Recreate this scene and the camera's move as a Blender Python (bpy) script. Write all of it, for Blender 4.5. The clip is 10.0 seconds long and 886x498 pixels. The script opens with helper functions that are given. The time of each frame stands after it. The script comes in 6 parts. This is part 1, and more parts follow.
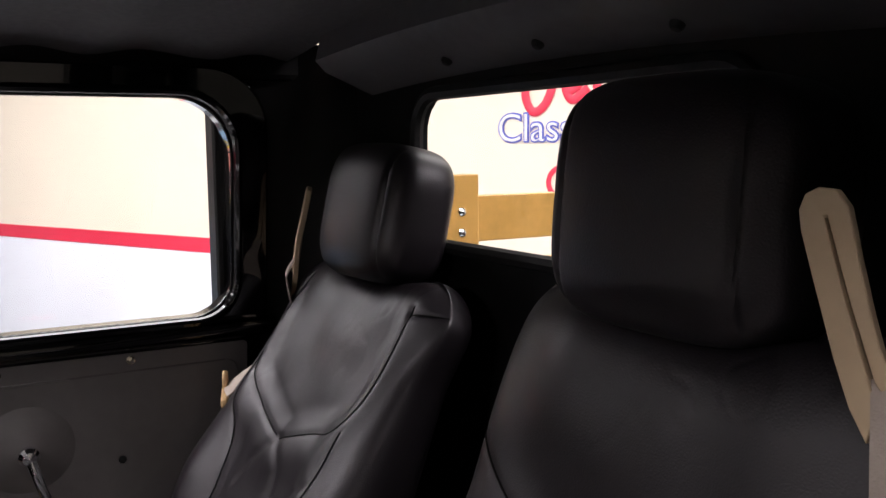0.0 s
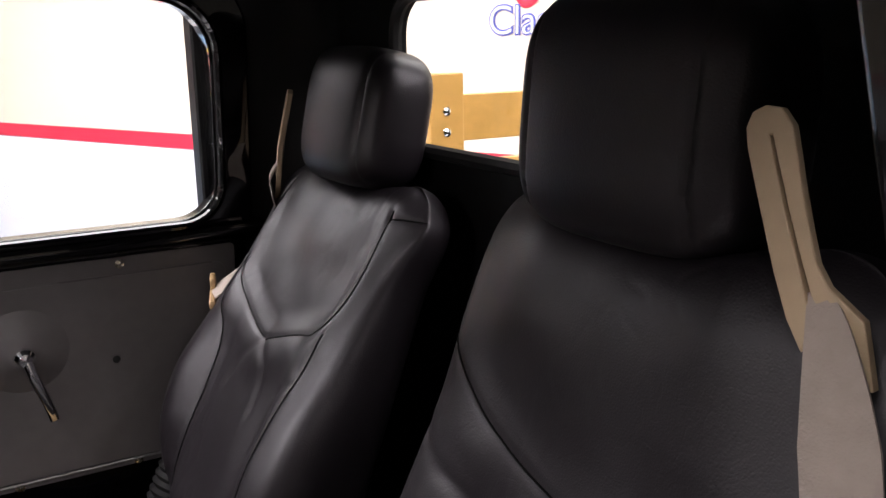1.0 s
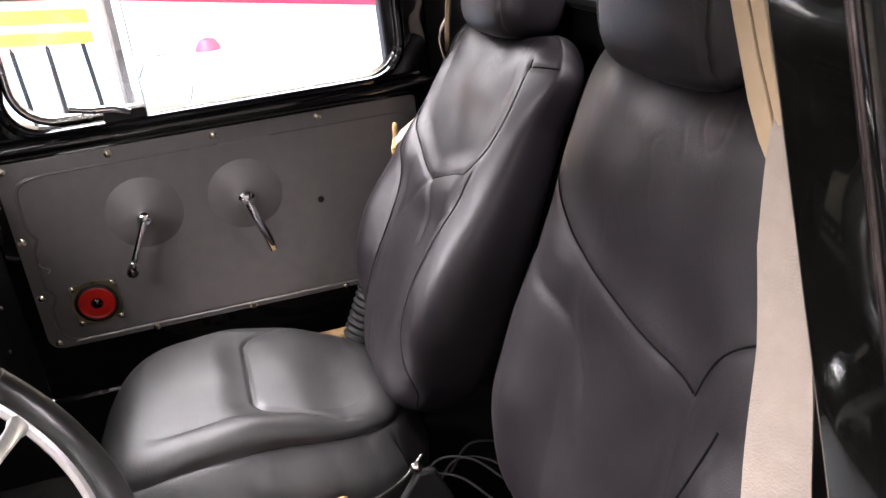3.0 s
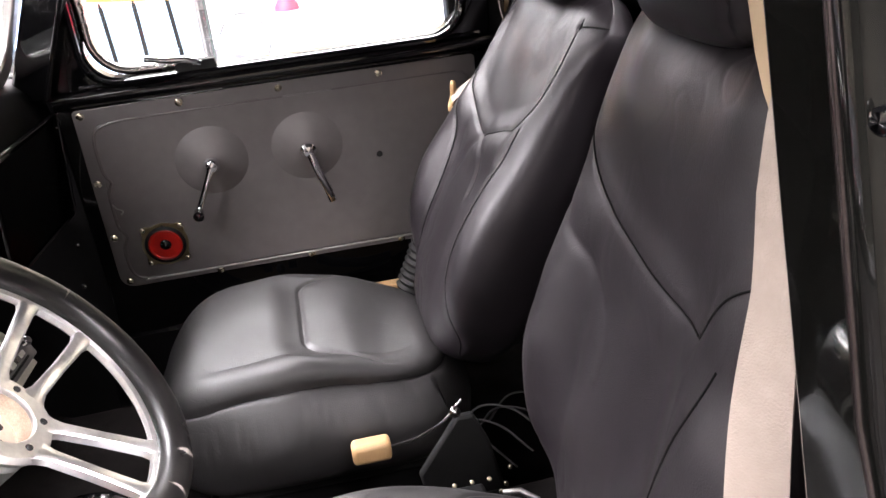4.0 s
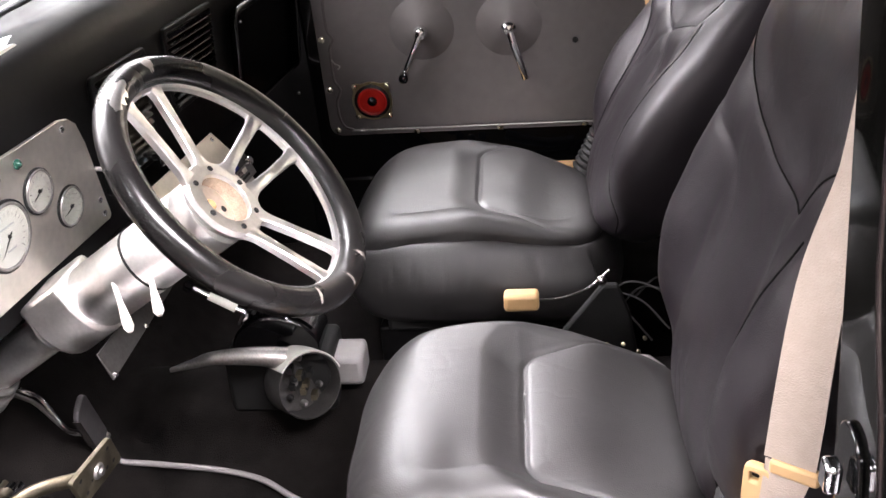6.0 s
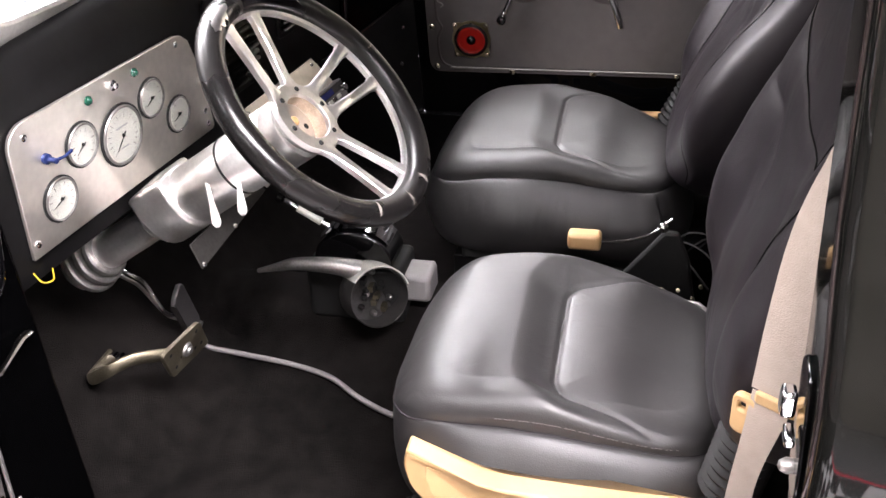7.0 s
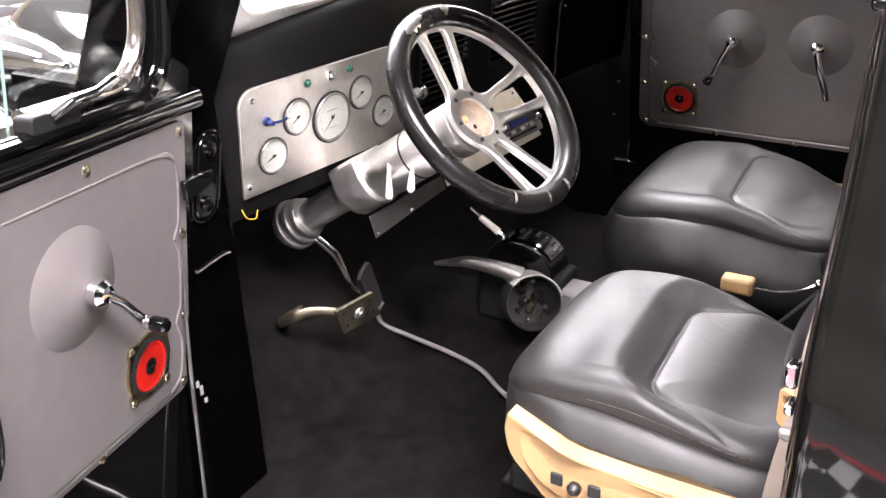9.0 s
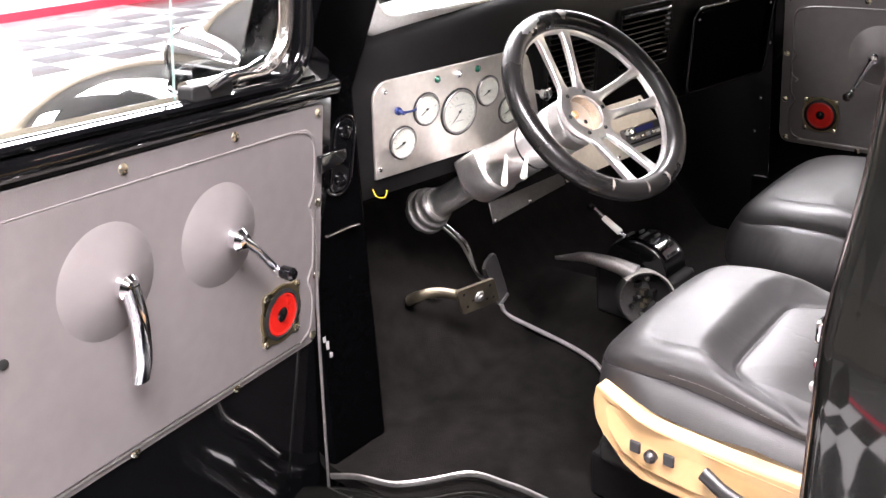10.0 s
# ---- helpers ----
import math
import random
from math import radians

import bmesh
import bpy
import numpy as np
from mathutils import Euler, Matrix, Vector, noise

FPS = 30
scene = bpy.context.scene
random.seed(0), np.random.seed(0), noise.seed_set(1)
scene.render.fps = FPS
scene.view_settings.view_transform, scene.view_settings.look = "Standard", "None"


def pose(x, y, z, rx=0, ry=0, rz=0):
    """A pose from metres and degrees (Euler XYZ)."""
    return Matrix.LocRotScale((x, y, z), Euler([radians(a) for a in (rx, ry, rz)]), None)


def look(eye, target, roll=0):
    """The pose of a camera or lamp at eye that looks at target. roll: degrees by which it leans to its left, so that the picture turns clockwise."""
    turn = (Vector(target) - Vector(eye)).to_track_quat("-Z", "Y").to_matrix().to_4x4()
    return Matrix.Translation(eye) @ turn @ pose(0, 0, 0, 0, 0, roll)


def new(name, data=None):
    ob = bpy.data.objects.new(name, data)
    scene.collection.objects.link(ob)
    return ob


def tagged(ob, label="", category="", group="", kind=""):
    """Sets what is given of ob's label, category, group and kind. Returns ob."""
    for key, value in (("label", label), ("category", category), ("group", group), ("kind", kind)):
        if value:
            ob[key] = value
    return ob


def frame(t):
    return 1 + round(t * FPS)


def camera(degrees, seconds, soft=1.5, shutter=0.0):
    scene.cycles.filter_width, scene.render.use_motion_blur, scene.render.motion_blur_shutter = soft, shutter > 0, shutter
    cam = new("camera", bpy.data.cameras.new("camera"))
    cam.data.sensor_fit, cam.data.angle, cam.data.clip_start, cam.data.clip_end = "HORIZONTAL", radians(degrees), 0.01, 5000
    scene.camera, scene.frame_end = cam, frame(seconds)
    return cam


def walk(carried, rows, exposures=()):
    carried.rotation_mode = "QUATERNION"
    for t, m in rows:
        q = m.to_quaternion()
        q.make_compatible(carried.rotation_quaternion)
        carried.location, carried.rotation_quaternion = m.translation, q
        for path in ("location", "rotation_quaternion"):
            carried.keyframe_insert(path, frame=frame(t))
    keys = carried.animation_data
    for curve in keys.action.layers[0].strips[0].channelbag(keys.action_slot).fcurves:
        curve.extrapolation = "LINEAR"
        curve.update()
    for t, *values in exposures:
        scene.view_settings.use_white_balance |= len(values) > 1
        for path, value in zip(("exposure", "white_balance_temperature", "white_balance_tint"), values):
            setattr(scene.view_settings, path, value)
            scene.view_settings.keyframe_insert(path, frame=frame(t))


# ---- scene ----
cam = camera(52.0, 10.0)
PATH = [
    (0, (-0.987, 0.134, 1.102), (0.733, -0.862, 0.879), -0.6),
    (0.5, (-0.993, 0.126, 1.12), (0.71, -0.887, 0.847), -0.6),
    (1, (-1.013, 0.119, 1.121), (0.671, -0.86, 0.665), -1.1),
    (1.5, (-1.05, 0.066, 1.14), (0.627, -0.797, 0.475), -2.2),
    (2, (-1.12, 0.046, 1.151), (0.637, -0.587, 0.437), -5.0),
    (2.5, (-1.183, 0.054, 1.148), (0.616, -0.451, 0.436), -6.5),
    (4, (-1.285, 0.017, 1.133), (0.537, -0.253, 0.353), -6.6),
    (4.5, (-1.349, 0.005, 1.131), (0.492, -0.121, 0.359), -5.6),
    (5, (-1.396, -0.014, 1.129), (0.45, -0.045, 0.358), -4.8),
    (5.5, (-1.438, -0.017, 1.131), (0.376, 0.067, 0.293), -4.9),
    (5.7, (-1.446, -0.017, 1.133), (0.345, 0.114, 0.254), -4.7),
    (6.8, (-1.552, -0.107, 1.18), (0.122, 0.241, 0.142), -3.7),
    (7, (-1.57, -0.126, 1.177), (0.088, 0.301, 0.144), -3.3),
    (7.5, (-1.625, -0.191, 1.173), (0.01, 0.419, 0.198), -3.4),
    (8, (-1.671, -0.238, 1.162), (-0.038, 0.516, 0.288), -3.4),
    (8.5, (-1.698, -0.306, 1.152), (-0.117, 0.571, 0.298), -3.4),
    (9, (-1.726, -0.376, 1.137), (-0.194, 0.583, 0.279), -2.0),
    (9.5, (-1.766, -0.464, 1.116), (-0.296, 0.628, 0.312), -2.4),
    (10, (-1.798, -0.57, 1.109), (-0.471, 0.709, 0.333), -3.5),
]
walk(cam, [(t, look(e, g, r)) for t, e, g, r in PATH], [(0, -1.45), (0.6, -1.5), (1.0, -1.1), (1.5, -0.45), (2.2, 0.2), (4.0, 0.3), (5.5, 0.35), (7.0, 0.12), (8.5, 0.1), (10.0, 0.32)])

# ---- world and light ----
world = bpy.data.worlds.new("world")
scene.world = world
world.use_nodes = True
world.node_tree.nodes["Background"].inputs[0].default_value = (0.75, 0.8, 0.9, 1)
world.node_tree.nodes["Background"].inputs[1].default_value = 0.05

GROUND = -0.5
CEIL = 3.1


def area_lamp(x, y, w, h, power, turn=0):
    d = bpy.data.lights.new("ceiling_lamp", "AREA")
    d.shape, d.size, d.size_y, d.energy, d.color = "RECTANGLE", w, h, power, (1.0, 0.92, 0.975)
    o = new("ceiling_lamp", d)
    o.matrix_world = pose(x, y, CEIL - 0.075, 0, 0, turn)
    return o


# added lamps, out of view; places and powers chosen to brighten seats and paint
LAMPS = [(-2.1, -1.4, 720), (-2.2, 2.6, 160), (0.9, -2.6, 115), (1.1, 2.6, 980), (-5.4, 0.6, 80), (4.2, 1.2, 330), (1.9, 0.3, 150), (3.6, 6.2, 150), (8.6, 3.4, 400), (-1.5, 7.6, 480), (0.4, 5.2, 320)]
for lx, ly, le in LAMPS:
    area_lamp(lx, ly, 2.0 if le == 980 else 1.1, 2.4, le)


# ---- materials ----
def mat(name, base, rough=0.5, metal=0.0, var=0.12, scale=6.0, bump=0.0, bscale=120.0, coat=0.0, rvar=0.08, kind="noise", spec=0.5, bdist=0.002, wrinkle=0.0):
    m = bpy.data.materials.new(name)
    m.use_nodes = True
    nt = m.node_tree
    b = nt.nodes["Principled BSDF"]
    tc = nt.nodes.new("ShaderNodeTexCoord")
    n1 = nt.nodes.new("ShaderNodeTexNoise")
    n1.inputs["Scale"].default_value, n1.inputs["Detail"].default_value = scale, 6
    nt.links.new(tc.outputs["Object"], n1.inputs["Vector"])
    n2 = nt.nodes.new("ShaderNodeTexNoise")
    n2.inputs["Scale"].default_value, n2.inputs["Detail"].default_value = scale * 9, 4
    nt.links.new(tc.outputs["Object"], n2.inputs["Vector"])
    add = nt.nodes.new("ShaderNodeMath")
    add.operation = "ADD"
    nt.links.new(n1.outputs["Fac"], add.inputs[0])
    nt.links.new(n2.outputs["Fac"], add.inputs[1])
    ramp = nt.nodes.new("ShaderNodeMapRange")
    ramp.inputs["From Min"].default_value, ramp.inputs["From Max"].default_value = 0.6, 1.4
    ramp.inputs["To Min"].default_value, ramp.inputs["To Max"].default_value = 1 - var, 1 + var
    nt.links.new(add.outputs[0], ramp.inputs["Value"])
    mul = nt.nodes.new("ShaderNodeVectorMath")
    mul.operation = "SCALE"
    mul.inputs[0].default_value = base
    nt.links.new(ramp.outputs[0], mul.inputs["Scale"])
    nt.links.new(mul.outputs[0], b.inputs["Base Color"])
    rr = nt.nodes.new("ShaderNodeMapRange")
    rr.inputs["From Min"].default_value, rr.inputs["From Max"].default_value = 0.3, 0.7
    rr.inputs["To Min"].default_value, rr.inputs["To Max"].default_value = max(0.0, rough - rvar), min(1.0, rough + rvar)
    nt.links.new(n1.outputs["Fac"], rr.inputs["Value"])
    nt.links.new(rr.outputs[0], b.inputs["Roughness"])
    b.inputs["Metallic"].default_value = metal
    b.inputs["Coat Weight"].default_value = coat
    b.inputs["Coat Roughness"].default_value = 0.04
    b.inputs["Specular IOR Level"].default_value = spec
    if bump:
        bn = nt.nodes.new("ShaderNodeBump")
        bn.inputs["Strength"].default_value = bump
        bn.inputs["Distance"].default_value = bdist
        if kind == "leather":
            tx = nt.nodes.new("ShaderNodeTexVoronoi")
            tx.feature = "DISTANCE_TO_EDGE"
            src = tx.outputs["Distance"]
        elif kind == "brushed":
            tx = nt.nodes.new("ShaderNodeTexNoise")
            mp = nt.nodes.new("ShaderNodeMapping")
            mp.inputs["Scale"].default_value = (1, 1, 40)
            nt.links.new(tc.outputs["Object"], mp.inputs["Vector"])
            nt.links.new(mp.outputs[0], tx.inputs["Vector"])
            src = tx.outputs["Fac"]
        else:
            tx = nt.nodes.new("ShaderNodeTexNoise")
            src = tx.outputs["Fac"]
        tx.inputs["Scale"].default_value = bscale
        if kind != "brushed":
            nt.links.new(tc.outputs["Object"], tx.inputs["Vector"])
        nt.links.new(src, bn.inputs["Height"])
        nt.links.new(bn.outputs[0], b.inputs["Normal"])
        if coat:
            nt.links.new(bn.outputs[0], b.inputs["Coat Normal"])
        if wrinkle:
            # fine creases: thin lines where a stretched noise crosses its middle, kept to patches
            wn_ = nt.nodes.new("ShaderNodeTexNoise")
            wn_.inputs["Scale"].default_value, wn_.inputs["Detail"].default_value, wn_.inputs["Distortion"].default_value = 26, 3, 0.6
            nt.links.new(tc.outputs["Object"], wn_.inputs["Vector"])
            sub = nt.nodes.new("ShaderNodeMath")
            sub.operation = "SUBTRACT"
            sub.inputs[1].default_value = 0.5
            nt.links.new(wn_.outputs["Fac"], sub.inputs[0])
            ab = nt.nodes.new("ShaderNodeMath")
            ab.operation = "ABSOLUTE"
            nt.links.new(sub.outputs[0], ab.inputs[0])
            mr = nt.nodes.new("ShaderNodeMapRange")
            mr.inputs["From Min"].default_value, mr.inputs["From Max"].default_value = 0.0, 0.035
            nt.links.new(ab.outputs[0], mr.inputs["Value"])
            b2_ = nt.nodes.new("ShaderNodeBump")
            b2_.inputs["Distance"].default_value = 0.0011
            pm = nt.nodes.new("ShaderNodeMapRange")
            pm.inputs["From Min"].default_value, pm.inputs["From Max"].default_value = 0.48, 0.68
            pm.inputs["To Min"].default_value, pm.inputs["To Max"].default_value = 0.04, wrinkle
            nt.links.new(n1.outputs["Fac"], pm.inputs["Value"])
            nt.links.new(pm.outputs[0], b2_.inputs["Strength"])
            nt.links.new(mr.outputs[0], b2_.inputs["Height"])
            nt.links.new(b2_.outputs[0], bn.inputs["Normal"])
    return m


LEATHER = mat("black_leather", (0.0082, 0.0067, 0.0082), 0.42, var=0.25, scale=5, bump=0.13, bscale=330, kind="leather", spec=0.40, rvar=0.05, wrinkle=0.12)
# same leather, paler and glossier: the light on the cushions put into colour
LEATHER_LIT = mat("black_leather_lit", (0.0168, 0.0158, 0.0160), 0.47, var=0.25, scale=5, bump=0.15, bscale=330, kind="leather", spec=0.68, rvar=0.06, wrinkle=0.16)
LEATHER.node_tree.nodes["Principled BSDF"].inputs["Specular Tint"].default_value = (1.0, 0.96, 0.985, 1)
LEATHER_BACK = mat("black_vinyl", (0.085, 0.082, 0.086), 0.5, var=0.2, scale=5, bump=0.25, bscale=420, kind="leather")
SEAM = mat("black_seam_thread", (0.003, 0.003, 0.003), 0.8, spec=0.1)
THREAD = mat("grey_thread", (0.10, 0.092, 0.092), 0.8)
PAINT = mat("black_gloss_paint", (0.002, 0.002, 0.0023), 0.08, var=0.3, scale=3, coat=1.0, rvar=0.04, spec=0.08)
JAMB = mat("black_jamb_paint", (0.0007, 0.0007, 0.0008), 0.20, var=0.3, scale=6, bump=0.1, bscale=9, bdist=0.02, spec=0.06)
PAINT_WAVY = mat("black_gloss_paint_wavy", (0.004, 0.004, 0.0036), 0.13, var=0.3, scale=3, coat=0.65, rvar=0.05, bump=0.16, bscale=5, bdist=0.03, spec=0.08)
JAMB.node_tree.nodes["Principled BSDF"].inputs["IOR"].default_value = 1.2
SATIN = mat("black_satin_paint", (0.0045, 0.0043, 0.0045), 0.42, var=0.3, scale=8, bump=0.08, bscale=60, spec=0.13)
PANEL = mat("grey_door_vinyl", (0.118, 0.107, 0.106), 0.46, var=0.12, scale=4, bump=0.1, bscale=500)
BEADV = mat("grey_door_vinyl_bead", (0.118, 0.107, 0.106), 0.24, var=0.12, scale=4)
LINER = mat("charcoal_headliner_cloth", (0.11, 0.106, 0.11), 0.75, var=0.3, scale=10, bump=0.3, bscale=700)
CARPET = mat("charcoal_carpet", (0.0052, 0.0045, 0.0042), 0.95, var=0.85, scale=3.2, bump=0.9, bscale=420, spec=0.06)
EDGE = mat("dark_bright_edge_strip", (0.07, 0.058, 0.058), 0.16, 0.9, var=0.3, scale=30, bump=0.3, bscale=14, bdist=0.01)
CHROME = mat("chrome", (0.82, 0.82, 0.84), 0.07, 1.0, var=0.04, rvar=0.04)
ALU = mat("brushed_aluminium", (0.80, 0.765, 0.71), 0.38, 1.0, var=0.1, scale=10, bump=0.25, bscale=30, kind="brushed", rvar=0.1)
CAST = mat("polished_cast_aluminium", (0.80, 0.79, 0.78), 0.36, 1.0, var=0.12, scale=20, bump=0.1, bscale=150)
STEEL = mat("worn_grey_steel", (0.3, 0.29, 0.28), 0.4, 0.9, var=0.3, scale=25)
NICKEL = mat("dull_nickel_plate", (0.50, 0.47, 0.45), 0.22, 1.0, var=0.25, scale=18, bump=0.1, bscale=30, bdist=0.004)
PALESCREW = mat("pale_nickel_screw", (0.72, 0.66, 0.52), 0.25, 1.0, var=0.15, scale=60)
BRASS = mat("brassy_zinc", (0.19, 0.168, 0.122), 0.48, 1.0, var=0.25, scale=30)
RED_CONE = mat("red_speaker_cone", (0.42, 0.012, 0.008), 0.32, var=0.2)
RUBBER = mat("black_rubber", (0.011, 0.011, 0.011), 0.55, var=0.2, spec=0.22)
WORN = mat("bare_worn_rim", (0.16, 0.145, 0.13), 0.6, var=0.3, scale=80)
RIMSKIN = mat("worn_black_rim", (0.006, 0.0055, 0.0055), 0.27, var=0.3, bump=0.12, bscale=70, spec=0.35)
BEIGE = mat("beige_plastic", (0.42, 0.27, 0.128), 0.42, var=0.06, bump=0.1, bscale=400)
WEB = mat("pale_seatbelt_webbing", (0.31, 0.258, 0.222), 0.8, var=0.1, scale=8, bump=0.4, bscale=500)
TAN = mat("tan_guide_plastic", (0.42, 0.315, 0.20), 0.5, var=0.06)
DARKPL = mat("dark_grey_plastic", (0.016, 0.015, 0.016), 0.38)
GREYPLASTIC = mat("grey_plastic", (0.2, 0.19, 0.19), 0.5)
WHITE = mat("white_gauge_face", (0.74, 0.72, 0.66), 0.4, var=0.06, scale=30)
PALEBAR = mat("grey_print", (0.4, 0.4, 0.4), 0.5)
OAK = mat("varnished_oak", (0.62, 0.34, 0.09), 0.32, var=0.22, scale=9, bump=0.1, bscale=60, coat=0.3)
BRASSY = mat("bright_brass_ring", (0.50, 0.43, 0.25), 0.3, 1.0, var=0.25, scale=30)
DARKWALL = mat("unseen_dark_wall", (0.014, 0.014, 0.015), 0.75, var=0.1, scale=2)
OLIVEW = mat("olive_grey_wall_paint", (0.17, 0.155, 0.125), 0.7, var=0.08, scale=2)
GREYW = mat("grey_wall_paint", (0.20, 0.19, 0.185), 0.7, var=0.08, scale=2)
GLASSEDGE = mat("green_glass_edge", (0.16, 0.24, 0.21), 0.2)
WALLC = mat("cream_wall_paint", (0.82, 0.73, 0.59), 0.7, var=0.03, scale=2)
WALLW = mat("pale_lower_wall_paint", (0.8, 0.82, 0.88), 0.7, var=0.03, scale=2)
REDP = mat("red_stripe_paint", (0.72, 0.03, 0.07), 0.5, var=0.04)
BLUEP = mat("blue_outline_paint", (0.1, 0.12, 0.5), 0.5, var=0.05)
BLUEK = mat("blue_anodised_metal", (0.008, 0.018, 0.09), 0.35, 0.4)
GREENK = mat("green_jewel", (0.004, 0.05, 0.03), 0.12)
TILE_W = mat("white_floor_tile", (0.78, 0.78, 0.78), 0.16, var=0.05, scale=2)
TILE_B = mat("black_floor_tile", (0.03, 0.03, 0.032), 0.16, var=0.1, scale=2)
FLOORW = mat("white_epoxy_floor", (0.75, 0.75, 0.76), 0.22, var=0.04, scale=1.5)
FLOORG = mat("dark_epoxy_floor", (0.13, 0.13, 0.135), 0.22, var=0.06, scale=1.5)
CEILM = mat("white_ceiling_paint", (0.40, 0.395, 0.38), 0.85, var=0.08)
WIREY = mat("yellow_wire_sleeve", (0.40, 0.28, 0.02), 0.5)
YELLOW = mat("yellow_print", (0.85, 0.6, 0.04), 0.4)
PINK = mat("orange_pink_print", (0.85, 0.35, 0.28), 0.4)
PALEBLUE = mat("pale_blue_print", (0.36, 0.55, 0.78), 0.5)


def glass_mat(name, tint, rough=0.0):
    m = bpy.data.materials.new(name)
    m.use_nodes = True
    nt = m.node_tree
    nt.nodes.remove(nt.nodes["Principled BSDF"])
    mix = nt.nodes.new("ShaderNodeMixShader")
    lw = nt.nodes.new("ShaderNodeLayerWeight")
    lw.inputs[0].default_value = 0.5
    pw = nt.nodes.new("ShaderNodeMath")
    pw.operation = "POWER"
    pw.inputs[1].default_value = 4.0
    nt.links.new(lw.outputs["Facing"], pw.inputs[0])
    ma = nt.nodes.new("ShaderNodeMath")
    ma.operation = "MULTIPLY_ADD"
    ma.inputs[1].default_value, ma.inputs[2].default_value = 0.5, 0.03
    nt.links.new(pw.outputs[0], ma.inputs[0])
    tr = nt.nodes.new("ShaderNodeBsdfTransparent")
    tr.inputs[0].default_value = (*tint, 1)
    gl = nt.nodes.new("ShaderNodeBsdfGlossy")
    gl.inputs["Roughness"].default_value = rough
    nt.links.new(ma.outputs[0], mix.inputs[0])
    nt.links.new(tr.outputs[0], mix.inputs[1])
    nt.links.new(gl.outputs[0], mix.inputs[2])
    nt.links.new(mix.outputs[0], nt.nodes["Material Output"].inputs[0])
    return m


GLASS = glass_mat("window_glass", (0.93, 0.95, 0.95))


def emit_mat(name, col, s):
    m = bpy.data.materials.new(name)
    m.use_nodes = True
    b = m.node_tree.nodes["Principled BSDF"]
    b.inputs["Emission Color"].default_value = (*col, 1)
    b.inputs["Emission Strength"].default_value = s
    return m


TUBE = emit_mat("lit_lamp_diffuser", (1, 0.97, 0.92), 9)


# ---- mesh tools ----
def thing(name, at, label, category, group="", kind=""):
    o = new(name)
    o.empty_display_size = 0.05
    o.matrix_world = Matrix.Translation(at)
    return tagged(o, label, category, group, kind)


def part(name, bm, material, parent=None, label="", smooth=True, bevel=0.0, recalc=True):
    if recalc:
        bmesh.ops.recalc_face_normals(bm, faces=bm.faces)
    me = bpy.data.meshes.new(name)
    bm.to_mesh(me)
    bm.free()
    me.materials.append(material)
    if smooth:
        me.shade_smooth()
        me.set_sharp_from_angle(angle=radians(38))
    ob = new(name, me)
    if parent is not None:
        top, m = parent, Matrix()
        while top is not None:
            m = top.matrix_basis @ m if top.parent is None else top.matrix_parent_inverse @ top.matrix_basis @ m
            top = top.parent
        ob.parent = parent
        ob.matrix_parent_inverse = m.inverted()
    if label:
        ob["label"] = label
    if bevel:
        md = ob.modifiers.new("bevel", "BEVEL")
        md.width, md.segments, md.limit_method, md.angle_limit = bevel, 2, "ANGLE", radians(40)
    return ob


def box(bm, c, s, m=None):
    r = bmesh.ops.create_cube(bm, size=1.0)
    mm = Matrix.Translation(c) @ Matrix.Diagonal((*s, 1))
    bmesh.ops.transform(bm, matrix=(m @ mm) if m is not None else mm, verts=r["verts"])
    return r["verts"]


def cyl(bm, a, b, r0, r1=None, seg=20, caps=True):
    a, b = Vector(a), Vector(b)
    r1 = r0 if r1 is None else r1
    q = (b - a).to_track_quat("Z", "Y").to_matrix().to_4x4()
    r = bmesh.ops.create_cone(bm, cap_ends=caps, segments=seg, radius1=r0, radius2=r1, depth=(b - a).length)
    bmesh.ops.transform(bm, matrix=Matrix.Translation((a + b) / 2) @ q, verts=r["verts"])
    return r["verts"]


def lathe(bm, prof, a, axis, seg=28, caps=True):
    """Turns (radius, height) pairs round an axis from a."""
    q = Vector(axis).normalized().to_track_quat("Z", "Y").to_matrix().to_4x4()
    m = Matrix.Translation(a) @ q
    rings = []
    for r, h in prof:
        rings.append([bm.verts.new(m @ Vector((r * math.cos(2 * math.pi * k / seg), r * math.sin(2 * math.pi * k / seg), h))) for k in range(seg)])
    for A, B in zip(rings, rings[1:]):
        for k in range(seg):
            bm.faces.new((A[k], A[(k + 1) % seg], B[(k + 1) % seg], B[k]))
    if caps and prof[0][0] > 1e-4:
        bm.faces.new(rings[0][::-1])
    if caps and prof[-1][0] > 1e-4:
        bm.faces.new(rings[-1])
    return rings


